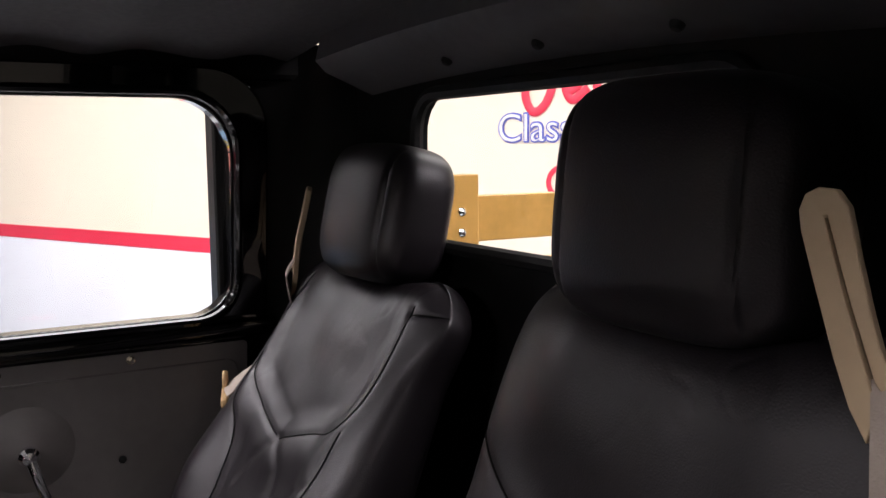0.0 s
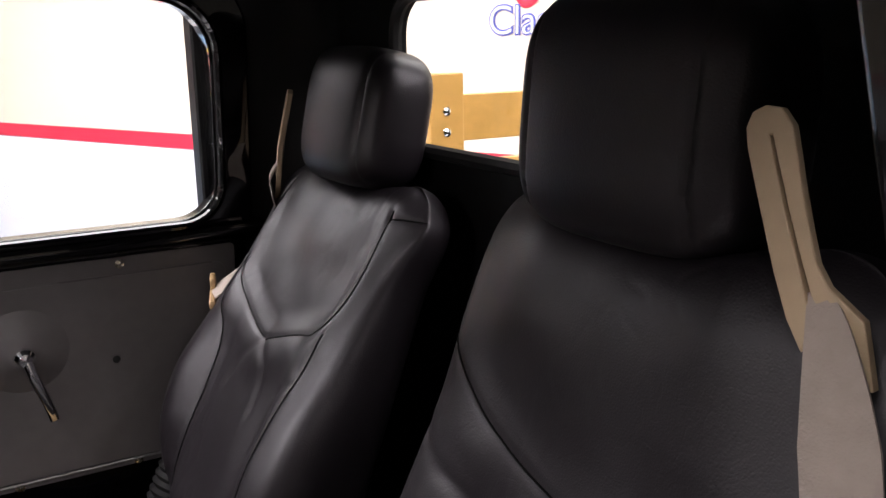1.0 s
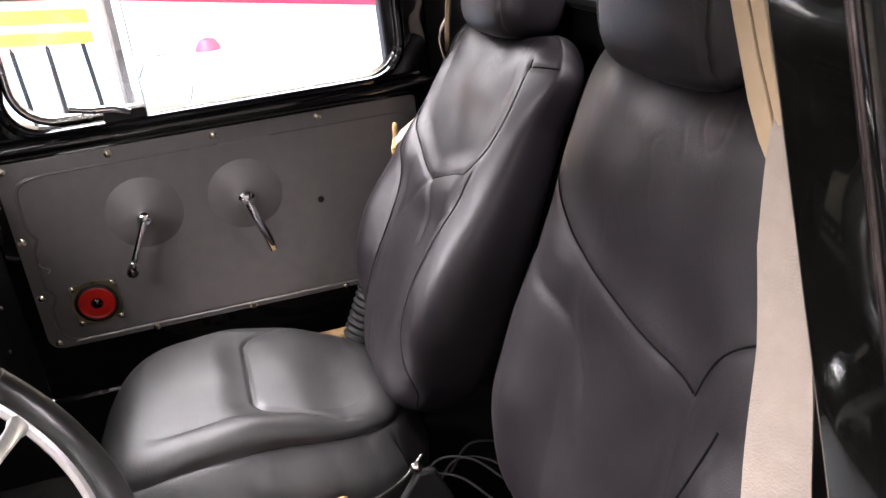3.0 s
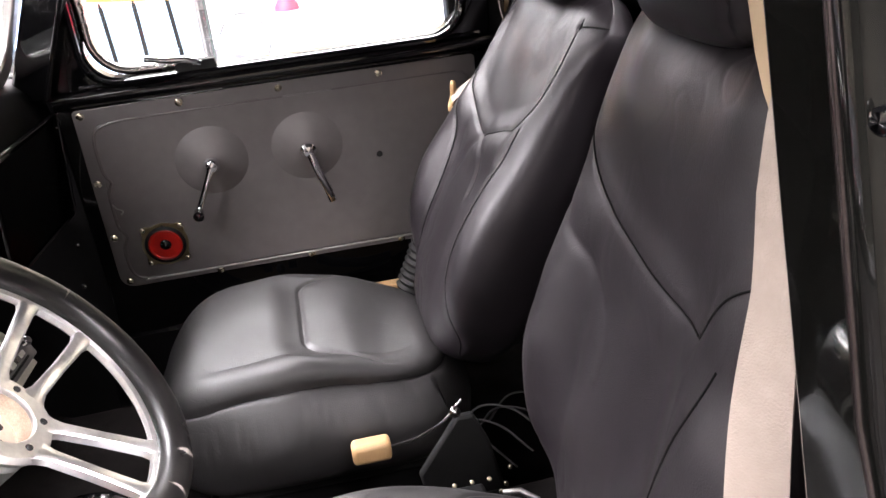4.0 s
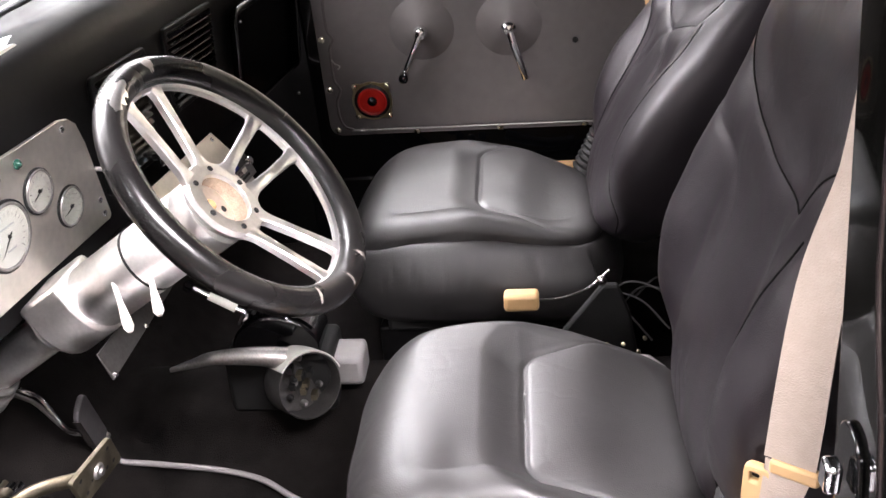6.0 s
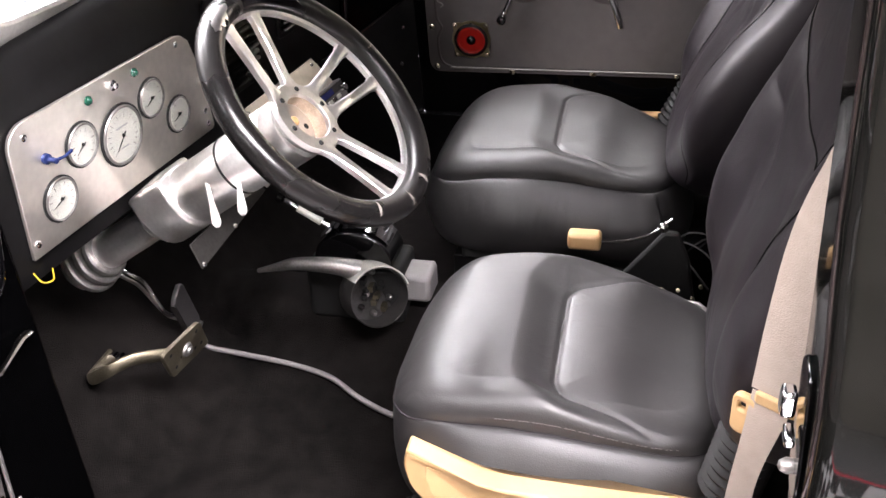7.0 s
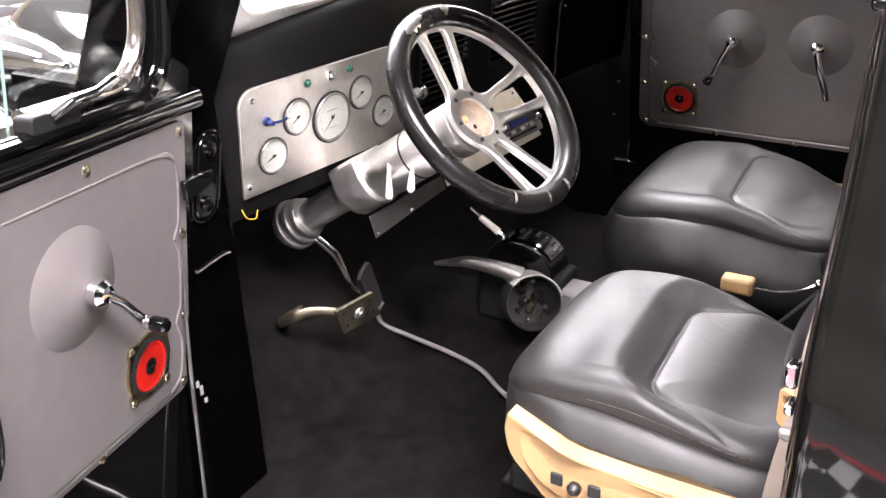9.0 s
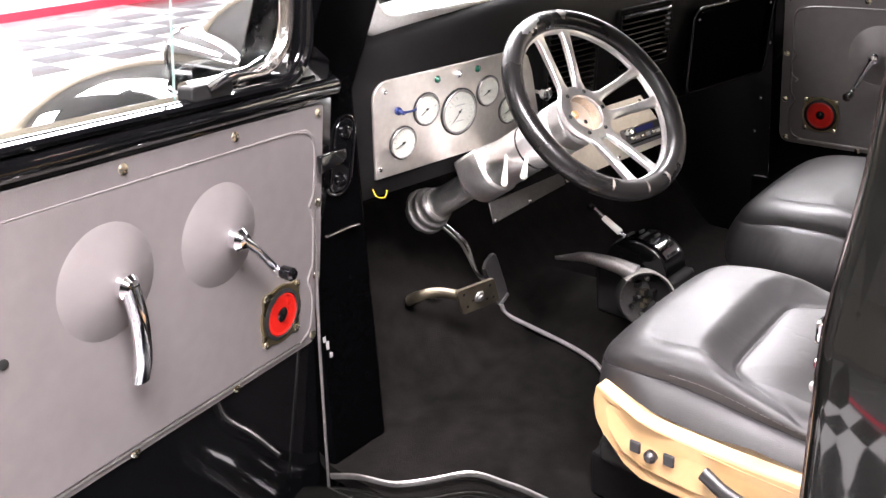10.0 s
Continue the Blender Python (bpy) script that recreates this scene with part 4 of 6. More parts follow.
    part("knob", bm, DARKPL, cover, "small grey knob")
    bm = bmesh.new()
    sweep(bm, smooth_path([(ox + side * 0.024, y0 - 0.055, zs - 0.088), (ox + side * 0.03, y0 - 0.10, zs - 0.105), (ox + side * 0.03, y0 - 0.17, zs - 0.118), (ox + side * 0.024, y0 - 0.235, zs - 0.115)], 5), 0.010, 12, ry=0.013)
    part("recline_lever", bm, DARKPL, cover, "dark grey recline lever")
    # ribbed boots at the hinge
    bm = bmesh.new()
    bx = cx + side * 0.215
    prof = []
    for k in range(21):
        prof.append((0.036 + (0.005 if k % 2 else 0.0), 0.0075 * k))
    lathe(bm, [(0.02, 0)] + prof + [(0.02, 0.155)], (bx, yb + 0.035, z0 - 0.06), (0, -math.sin(radians(lean)), math.cos(radians(lean))), 22)
    part("ribbed_boot", bm, RUBBER, s, "ribbed black rubber boot")
    return s


bucket_seat(-0.45, -1, -0.005, 0.335, -0.292, 10.5, -0.425, 1.050, -0.018, 0.014, 0.015, 0.232, "black leather driver seat with beige side cover and headrest")
bucket_seat(0.305, 1, 0.075, 0.335, -0.208, 25.0, -0.505, 0.998, -0.006, -0.006, 0.034, 0.268, "black leather passenger seat with tufted back and headrest")


# ---- seat belts ----
def ribbon(bm, pts, half, thick=0.0012, wide=None):
    """A flat band along points; wide: its cross direction at each point."""
    P = [Vector(p) for p in pts]
    rings = []
    for i, p in enumerate(P):
        d = (P[min(i + 1, len(P) - 1)] - P[max(i - 1, 0)]).normalized()
        w = Vector(wide[i] if isinstance(wide, list) else wide)
        w = (w - d * w.dot(d)).normalized()
        n = d.cross(w)
        h = half[i] if isinstance(half, list) else half
        rings.append([bm.verts.new(p + w * a * h + n * b * thick) for a, b in ((-1, -1), (1, -1), (1, 1), (-1, 1))])
    for A, B in zip(rings, rings[1:]):
        for k in range(4):
            bm.faces.new((A[k], A[(k + 1) % 4], B[(k + 1) % 4], B[k]))
    bm.faces.new(rings[0][::-1])
    bm.faces.new(rings[-1])


def belt(name, guide_top, guide_low, low, tongue, floor_pt, across, label, lay=None, drop=0.0):
    b = thing(name, floor_pt, label, "seat belt", "seat belts")
    gt, gl = Vector(guide_top), Vector(guide_low)
    d = (gl - gt)
    ax = (Vector(across) - d.normalized() * Vector(across).dot(d.normalized())).normalized()
    n = d.normalized().cross(ax)
    if n.dot(Vector((-0.8, 0.5, 0.2))) < 0:
        n = -n
    h = d.length
    bm = bmesh.new()
    dd = d.normalized()

    def gp(p, q):
        return gt + ax * p + dd * q
    hair = [(0.010, -0.004), (0.019, -0.002), (0.0250, 0.007), (0.0262, 0.020), (0.0250, 0.047), (0.0220, 0.10), (0.0200, 0.13), (0.0150, 0.152), (0.0085, 0.141), (0.0040, 0.124), (0.0046, 0.1166), (0.0078, 0.0696), (0.0098, 0.033), (0.0105, 0.0145),
            (0.0085, 0.0145), (0.0076, 0.033), (0.0055, 0.0696), (0.0015, 0.1166), (-0.003, 0.130), (-0.0126, 0.1444), (-0.021, 0.1616), (-0.0205, 0.178), (-0.0245, 0.178), (-0.0273, 0.1357), (-0.0104, 0.113), (-0.0062, 0.0981), (-0.0052, 0.0788), (-0.0048, 0.045), (-0.0052, 0.012), (0.0, 0.0)]
    plate(bm, hair, -0.004, 0.005, lambda p, q, w: gp(p - 0.004, q * h / 0.15) + n * (w - 0.10 * max(0.0, q - 0.10)))
    part("belt_guide", bm, TAN, b, "tan hairpin belt guide", bevel=0.0022)
    bm = bmesh.new()
    pts = smooth_path([gl - d * 0.24 - ax * 0.006 - n * 0.002, gl - d * 0.03 - ax * 0.012 + n * 0.010, gl * 0.8 + Vector(low) * 0.2 - ax * 0.012 + n * 0.008, gl * 0.45 + Vector(low) * 0.55 - ax * 0.006, low, tongue], 7)
    ta = Vector(lay).normalized() if lay else ax
    tn = Vector((-ta.y, ta.x, 0)).normalized() if lay else n
    turn = [max(0.0, min(1.0, (k / (len(pts) - 1) - 0.6) / 0.35)) for k in range(len(pts))]
    ribbon(bm, pts, [0.007 + 0.0175 * min(1.0, k / 15) for k in range(len(pts))], wide=[tuple((ax * (1 - w) + ta * w).normalized()) for w in turn])
    part("webbing", bm, WEB, b, "pale beige shoulder webbing")
    bm = bmesh.new()
    t = Vector(tongue)
    plate(bm, round_rect(0.014, 0.042, -0.032 - drop, 0.022 - drop, 0.009), -0.005, 0.005, lambda p, q, w: t + ta * p + Vector((0, 0, q)) + tn * w, round_rect(0.026, 0.035, 0.002 - drop, 0.012 - drop, 0.002))
    plate(bm, round_rect(-0.030, 0.018, -0.016, 0.000, 0.005), -0.006, 0.006, lambda p, q, w: t + ta * p + Vector((0, 0, q)) + tn * w)
    part("tongue", bm, BEIGE, b, "beige belt tongue", bevel=0.003)
    bm = bmesh.new()
    f = Vector(floor_pt)
    pts = smooth_path([t + Vector((0, 0, -0.005)), t * 0.66 + f * 0.34 + n * 0.02, t * 0.33 + f * 0.67 + n * 0.008, f], 7)
    tw = [tuple(ta * math.cos(1.2 * k / len(pts)) + tn * math.sin(1.2 * k / len(pts))) for k in range(len(pts))]
    ribbon(bm, pts, [0.023 - 0.009 * math.sin(math.pi * min(1.0, k / 12)) for k in range(len(pts))], wide=tw)
    part("lap_webbing", bm, WEB, b, "pale beige lap webbing")
    return b


belt("seat_belt", (-0.628, -0.348, 1.073), (-0.672, -0.343, 0.93), (-0.757, -0.285, 0.71), (-0.778, -0.272, 0.532), (-0.80, -0.27, 0.10), (1, 0.25, 0), "pale beige driver seat belt hanging from a tan guide", (0.54, 0.84, 0), 0.036)
belt("seat_belt", (0.50, -0.46, 1.03), (0.545, -0.44, 0.88), (0.515, -0.43, 0.77), (0.538, -0.308, 0.683), (0.60, -0.38, 0.12), (1, -0.3, 0), "pale beige passenger seat belt beside the seat back")

# buckle between the seats
bk = thing("belt_buckle", (0.0, -0.02, FLOOR), "beige belt buckle on a black stalk between the seats", "belt buckle")
bm = bmesh.new()
box(bm, (-0.010, -0.014, 0.252), (0.034, 0.066, 0.036))
part("buckle", bm, BEIGE, bk, "beige plastic buckle", bevel=0.008)
bm = bmesh.new()
sweep(bm, smooth_path([(-0.008, -0.045, 0.250), (0.005, -0.09, 0.246), (0.022, -0.14, 0.256), (0.036, -0.18, 0.285)], 6), 0.0028, 8)
part("stalk", bm, NICKEL, bk, "thin bright cable stalk")
bm = bmesh.new()
lathe(bm, [(0.010, 0), (0.010, 0.005), (0.006, 0.009), (0, 0.010)], (0.022, -0.165, 0.272), (-0.9, 0.2, 0.3), 14)
part("pivot_bolt", bm, NICKEL, bk, "bright pivot bolt")
bm = bmesh.new()
plate(bm, [(-0.10, 0.10), (-0.09, 0.16), (-0.12, 0.20), (-0.165, 0.262), (-0.195, 0.262), (-0.22, 0.20), (-0.24, 0.09)], 0.016, 0.034, lambda a, b, w: Vector((w, a, b)))
part("bracket", bm, RUBBER, bk, "black recliner bracket", bevel=0.005)
for y_, z_, w_ in ((-0.03, 0.105, 0.05), (-0.10, 0.120, 0.07), (-0.17, 0.115, 0.06)):
    bm = bmesh.new()
    box(bm, (-0.03, y_, z_), (0.045, w_ * 0.85, 0.05))
    part("relay", bm, RUBBER, bk, "black relay box", bevel=0.006)
for q in (-0.03, 0.0, 0.03):
    bm = bmesh.new()
    lathe(bm, [(0.004, 0), (0.004, 0.003), (0.002, 0.004), (0, 0.004)], (-0.05, -0.17 + q, 0.175), (-0.6, 0.3, 0.7), 12)
    part("bolt", bm, BRASS, bk, "brassy bolt head")
bm = bmesh.new()
sweep(bm, [(-0.14, -0.26, 0.185), (-0.12, -0.235, 0.195), (-0.11, -0.21, 0.19)], 0.005, 10)
part("rod", bm, STEEL, bk, "bright metal rod")


# ---- dashboard ----
DO, DS, DH, DN = Vector((-0.7196, 0.664, 0.6003)), Vector((0.994, -0.1093, 0)), Vector((-0.0087, -0.0788, 0.9969)), Vector((-0.109, -0.991, -0.0788))


def dsh(s, h, w=0.0):
    return DO + DS * s + DH * h + DN * w


dash = thing("dashboard", dsh(0.7, -0.06, -0.02), "black painted steel dashboard with two louvred grilles", "dashboard")
bm = bmesh.new()
prof_rows = []
for k in range(57):
    s = -0.02 + 1.42 * k / 56
    crown = 0.216 + 0.052 * math.sin(math.pi * min(1.0, max(0.0, s / 1.36)))
    prof = [(-0.075, -0.10), (-0.085, -0.03), (-0.075, -0.008), (-0.05, -0.004), (0.0, -0.004), (0.08, -0.004), (0.15, -0.005), (crown - 0.05, -0.010), (crown - 0.018, -0.022), (crown, -0.045), (crown + 0.006, -0.10), (crown + 0.002, -0.20)]
    prof_rows.append([bm.verts.new(dsh(s, h, w)) for h, w in prof])
for A, B in zip(prof_rows, prof_rows[1:]):
    for i in range(len(A) - 1):
        bm.faces.new((A[i], A[i + 1], B[i + 1], B[i]))
part("fascia", bm, SATIN, dash, "black satin painted fascia")


def grille(s0, s1, h0, h1, n):
    bm = bmesh.new()
    plate(bm, round_rect(s0 - 0.01, s1 + 0.01, h0 - 0.01, h1 + 0.01, 0.012), -0.006, 0.002, lambda a, b, w: dsh(a, b, w), round_rect(s0, s1, h0, h1, 0.006))
    gr = part("grille", bm, SATIN, dash, "black louvred grille", bevel=0.002)
    bm = bmesh.new()
    plate(bm, round_rect(s0, s1, h0, h1, 0.006), -0.003, -0.0025, lambda a, b, w: dsh(a, b, w))
    part("backing", bm, RUBBER, gr, smooth=False)
    for k in range(n):
        h = h0 + (h1 - h0) * (k + 0.5) / n
        bm = bmesh.new()
        vs = []
        for a in (s0 + 0.004, s1 - 0.004):
            vs.append([bm.verts.new(dsh(a, h + p, w)) for p, w in ((-0.0035, 0.006), (-0.002, 0.0075), (0.004, -0.001), (0.0025, -0.002))])
        for i in range(4):
            bm.faces.new((vs[0][i], vs[0][(i + 1) % 4], vs[1][(i + 1) % 4], vs[1][i]))
        bm.faces.new(vs[0][::-1])
        bm.faces.new(vs[1])
        part("slat", bm, PAINT, gr, smooth=False)


grille(0.50, 0.655, 0.0, 0.17, 13)
grille(0.742, 0.925, 0.045, 0.178, 10)
bm = bmesh.new()
plate(bm, round_rect(1.012, 1.375, -0.06, 0.150, (0.02, 0.02, 0.02, 0.03)), -0.004, 0.016, lambda a, b, w: dsh(a, b, w))
gb = part("glovebox_door", bm, JAMB, dash, "black glovebox door with a rounded edge", bevel=0.008)
bm = bmesh.new()
sweep(bm, [dsh(a, b, 0.013) for a, b in round_rect(1.010, 1.377, -0.062, 0.152, (0.02, 0.02, 0.02, 0.03))], 0.0045, 10, True, up=DN)
part("rolled_edge", bm, PAINT, gb, "glossy rolled edge")
for s, h in ((1.03, 0.125), (1.355, 0.125)):
    bm = bmesh.new()
    lathe(bm, [(0.004, 0), (0.003, 0.002), (0, 0.003)], dsh(s, h, 0.016), DN, 10)
    part("screw", bm, CHROME, gb)
for s, h in ((0.46, 0.055), (0.535, -0.03), (0.60, 0.015)):
    bm = bmesh.new()
    lathe(bm, [(0.005, 0), (0.005, 0.018), (0.013, 0.022), (0.014, 0.034), (0.008, 0.038), (0, 0.038)], dsh(s, h, 0.006), DN, 18)
    part("pull_knob", bm, CHROME, dash, "chrome pull knob")

# instrument panel
ip = thing("instrument_panel", dsh(0.23, -0.036, 0), "brushed aluminium instrument panel with white-faced gauges", "instrument panel")
bm = bmesh.new()
outl = [(0.026, -0.036), (0.475, -0.036), (0.48, -0.03), (0.447, 0.10), (0.432, 0.135), (0.415, 0.148), (0.395, 0.153)] + [(0.06 - 0.034 * math.sin(radians(a)), 0.118 + 0.034 * math.cos(radians(a))) for a in range(0, 91, 15)]
plate(bm, outl, -0.002, 0.004, lambda a, b, w: dsh(a, b, w))
part("face_plate", bm, ALU, ip, "brushed aluminium plate", bevel=0.001)
for s, h, r, a0 in ((0.093, 0.025, 0.031, 200), (0.153, 0.079, 0.031, 210), (0.238, 0.056, 0.045, 225), (0.317, 0.083, 0.030, 205), (0.379, 0.031, 0.029, 200)):
    bm = bmesh.new()
    lathe(bm, [(r, 0), (r, 0.005), (r * 0.965, 0.007), (r * 0.91, 0.0065), (r * 0.90, 0.003)], dsh(s, h, 0.003), DN, 40, caps=False)
    gz = part("gauge", bm, STEEL, ip, "round gauge with a chrome bezel")
    bm = bmesh.new()
    lathe(bm, [(r * 1.07, 0), (r * 1.07, 0.0035), (r * 1.0, 0.0045), (r * 0.99, 0.0)], dsh(s, h, 0.003), DN, 40, caps=False)
    part("gasket", bm, RUBBER, gz, "thin dark gasket ring")
    bm = bmesh.new()
    lathe(bm, [(r * 0.92, 0.004), (0.0, 0.004)], dsh(s, h, 0.003), DN, 40)
    part("dial", bm, WHITE, gz, "white dial")
    bm = bmesh.new()
    for k in range(19 if r > 0.04 else 11):
        a = radians(225 - 270 * k / (18 if r > 0.04 else 10))
        c = dsh(s + r * 0.68 * math.cos(a), h + r * 0.68 * math.sin(a), 0.0078)
        t = (DS * math.cos(a) + DH * math.sin(a)) * r * (0.09 if k % 2 == 0 else 0.05)
        q = (DH * math.cos(a) - DS * math.sin(a)) * 0.0004
        bm.faces.new([bm.verts.new(c + e) for e in (-t - q, t - q, t + q, -t + q)])
    part("scale_marks", bm, RUBBER, gz, smooth=False)
    if r > 0.04:
        for hh, ww in ((-0.018, 0.010), (0.014, 0.014)):
            bm = bmesh.new()
            c = dsh(s, h + hh, 0.0078)
            bm.faces.new([bm.verts.new(c + DS * a * ww + DH * b * 0.0014) for a, b in ((-1, -1), (1, -1), (1, 1), (-1, 1))])
            part("lettering", bm, PALEBAR, gz, "grey unreadable lettering bars", smooth=False)
    bm = bmesh.new()
    a = radians(a0)
    t = DS * math.cos(a) + DH * math.sin(a)
    sweep(bm, [dsh(s, h, 0.009) - t * r * 0.15, dsh(s, h, 0.009) + t * r * 0.60], [0.0010, 0.0005], 6)
    part("needle", bm, RUBBER, gz, "black needle")
    bm = bmesh.new()
    lathe(bm, [(0.0028, 0), (0.002, 0.003), (0, 0.004)], dsh(s, h, 0.007), DN, 12)
    part("hub", bm, RUBBER, gz)
    bm = bmesh.new()
    lathe(bm, [(r * 0.90, 0.0085), (r * 0.5, 0.0115), (0, 0.012)], dsh(s, h, 0.002), DN, 32)
    gp = part("lens", bm, GLASS, gz)
    gp.visible_shadow = False
for s, h, m_ in ((0.182, 0.132, GREENK), (0.288, 0.134, GREENK)):
    bm = bmesh.new()
    lathe(bm, [(0.007, 0), (0.007, 0.003), (0.005, 0.004), (0.005, 0.005), (0.004, 0.007), (0, 0.009)], dsh(s, h, 0.003), DN, 18)
    part("indicator", bm, m_, ip, "green jewel indicator lamp")
bm = bmesh.new()
lathe(bm, [(0.008, 0), (0.008, 0.004), (0.004, 0.005), (0.004, 0.010), (0, 0.011)], dsh(0.236, 0.134, 0.003), DN, 16)
part("switch", bm, CHROME, ip, "small chrome switch")
bm = bmesh.new()
lathe(bm, [(0.0075, 0), (0.0075, 0.006), (0.004, 0.008), (0.004, 0.02), (0, 0.021)], dsh(0.083, 0.090, 0.003), DN, 16)
sweep(bm, [dsh(0.083, 0.090, 0.02), dsh(0.098, 0.090, 0.023), dsh(0.114, 0.091, 0.022)], [0.0025, 0.002, 0.0025], 8)
part("toggle", bm, BLUEK, ip, "blue anodised toggle lever")
for s, h in ((0.037, -0.016), (0.396, 0.140), (0.055, 0.132), (0.455, 0.005), (0.46, -0.02)):
    bm = bmesh.new()
    lathe(bm, [(0.0055, 0), (0.005, 0.002), (0.0025, 0.0035), (0, 0.0035)], dsh(s, h, 0.004), DN, 12)
    part("screw", bm, CHROME, ip)

# windscreen
UW = Vector((0.0, -0.36, 0.933)).normalized()
WO = dsh(0, 0.247, -0.055)
WN = DS.cross(UW).normalized()


def wsc(a, b, w):
    return WO + DS * a + UW * b + WN * w


wn = thing("window_2", wsc(0.7, 0, 0), "raked windscreen in a pale metal frame", "window", kind="structure")
bm = bmesh.new()
plate(bm, round_rect(0.03, 1.345, -0.03, 0.46, 0.07, 8), -0.012, 0.014, wsc, round_rect(0.065, 1.31, 0.012, 0.43, 0.065, 8))
part("window_frame", bm, CAST, wn, "pale metal windscreen frame", bevel=0.005)
bm = bmesh.new()
sweep(bm, [wsc(a, b, -0.016) for a, b in round_rect(0.045, 1.33, -0.006, 0.445, 0.07, 8)], 0.007, 8, True, up=WN)
part("seal", bm, RUBBER, wn)
bm = bmesh.new()
plate(bm, round_rect(0.06, 1.315, 0.007, 0.435, 0.065, 8), -0.003, 0.003, wsc)
gl = part("pane", bm, GLASS, wn, smooth=False)
gl.visible_shadow = False
slab("wall_over_windscreen", (-0.07, 0.40, 1.335), (1.45, 0.16, 0.09), SATIN, "black header over the windscreen", "wall", bevel=0.02)

# ---- steering wheel and column ----
WNRM = Vector((-0.070, -0.746, 0.662)).normalized()
WR = Vector((0, 0, 1)).cross(WNRM).normalized()
WU = WNRM.cross(WR)
WC = Vector((-0.4534, 0.3226, 0.7058))


def whl(a, b, w=0.0):
    return WC + WR * a + WU * b + WNRM * w


def polar(r, deg, w=0.0):
    return whl(r * math.cos(radians(deg)), r * math.sin(radians(deg)), w)


sw = thing("steering_wheel", WC, "three-spoke aluminium steering wheel with a worn black rim", "steering wheel")
bm = bmesh.new()
sweep(bm, [polar(0.1778, 360 * k / 144) for k in range(144)], 0.0185, 32, True, up=WNRM)
rimo = part("rim", bm, RIMSKIN, sw, "black rim with worn pale patches")
bm = bmesh.new()
ring_pts = [(0.165, -0.018), (0.171, -0.016), (0.171, -0.002), (0.166, -0.001), (0.160, -0.004), (0.156, -0.007), (0.156, -0.014), (0.159, -0.017)]
rr_ = [[bm.verts.new(polar(r, 360 * k / 96, w)) for r, w in ring_pts] for k in range(96)]
for k in range(96):
    for i in range(8):
        bm.faces.new((rr_[k][i], rr_[k][(i + 1) % 8], rr_[(k + 1) % 96][(i + 1) % 8], rr_[(k + 1) % 96][i]))
part("inner_ring", bm, CAST, sw, "polished aluminium ring")
HUBC = WC - WNRM * 0.042
for c in (88.6, 2, -84):
    for off in (-12.5, 12.5):
        bm = bmesh.new()
        a = polar(0.161, c + off, -0.010)
        cdir = (WR * math.cos(radians(c)) + WU * math.sin(radians(c)))
        sdir = (WU * math.cos(radians(c)) - WR * math.sin(radians(c)))
        b = HUBC + cdir * 0.048 + sdir * (0.020 if off > 0 else -0.020) + WNRM * 0.004
        d = (b - a).normalized()
        wid = d.cross(WNRM).normalized()
        pts = [(a - d * 0.008, 0.018), (a + d * 0.002, 0.0125), (a + d * 0.012, 0.0088), ((a + b) / 2, 0.0075), (b - d * 0.014, 0.0085), (b - d * 0.004, 0.012), (b + d * 0.006, 0.019)]
        rg = [[bm.verts.new(p + wid * h * x + WNRM * 0.0055 * y) for x, y in ((-1, -1), (1, -1), (1, 0.6), (0.7, 1), (-0.7, 1), (-1, 0.6))] for p, h in pts]
        for A, B in zip(rg, rg[1:]):
            for i in range(6):
                bm.faces.new((A[i], A[(i + 1) % 6], B[(i + 1) % 6], B[i]))
        bm.faces.new(rg[0][::-1])
        bm.faces.new(rg[-1])
        part("spoke", bm, CAST, sw)
bm = bmesh.new()
lathe(bm, [(0.0375, -0.022), (0.056, -0.004), (0.058, 0.002), (0.055, 0.009), (0.037, 0.010), (0.0355, 0.008), (0.0355, -0.022)], HUBC, WNRM, 40, caps=False)
part("hub_plate", bm, CAST, sw, "polished aluminium hub plate")
bm = bmesh.new()
lathe(bm, [(0.0353, 0.004), (0.0345, -0.020), (0.030, -0.023), (0.0, -0.023)], HUBC, WNRM, 36, caps=False)
sock = part("horn_socket", bm, mat("dusty_tan_plastic", (0.34, 0.26, 0.19), 0.6, var=0.5, scale=60), sw, "deep empty horn socket")
bm = bmesh.new()
lathe(bm, [(0.0075, -0.023), (0.0075, -0.006), (0.005, -0.004), (0, -0.004)], HUBC - WR * 0.010 + WU * 0.008, WNRM, 16)
part("horn_contact", bm, BEIGE, sock, "cream horn contact")
for a, b in ((0.014, 0.010), (0.016, -0.008), (-0.004, -0.017)):
    bm = bmesh.new()
    lathe(bm, [(0.0045, -0.023), (0.0045, -0.017), (0.002, -0.016), (0, -0.016)], HUBC + WR * a + WU * b, WNRM, 10)
    part("terminal", bm, RUBBER, sock)
for k in range(6):
    bm = bmesh.new()
    p = HUBC + (WR * math.cos(k * math.pi / 3) + WU * math.sin(k * math.pi / 3)) * 0.045
    lathe(bm, [(0.004, 0.009), (0.004, 0.011), (0.002, 0.012), (0, 0.011)], p, WNRM, 10)
    part("screw", bm, RUBBER, sw)
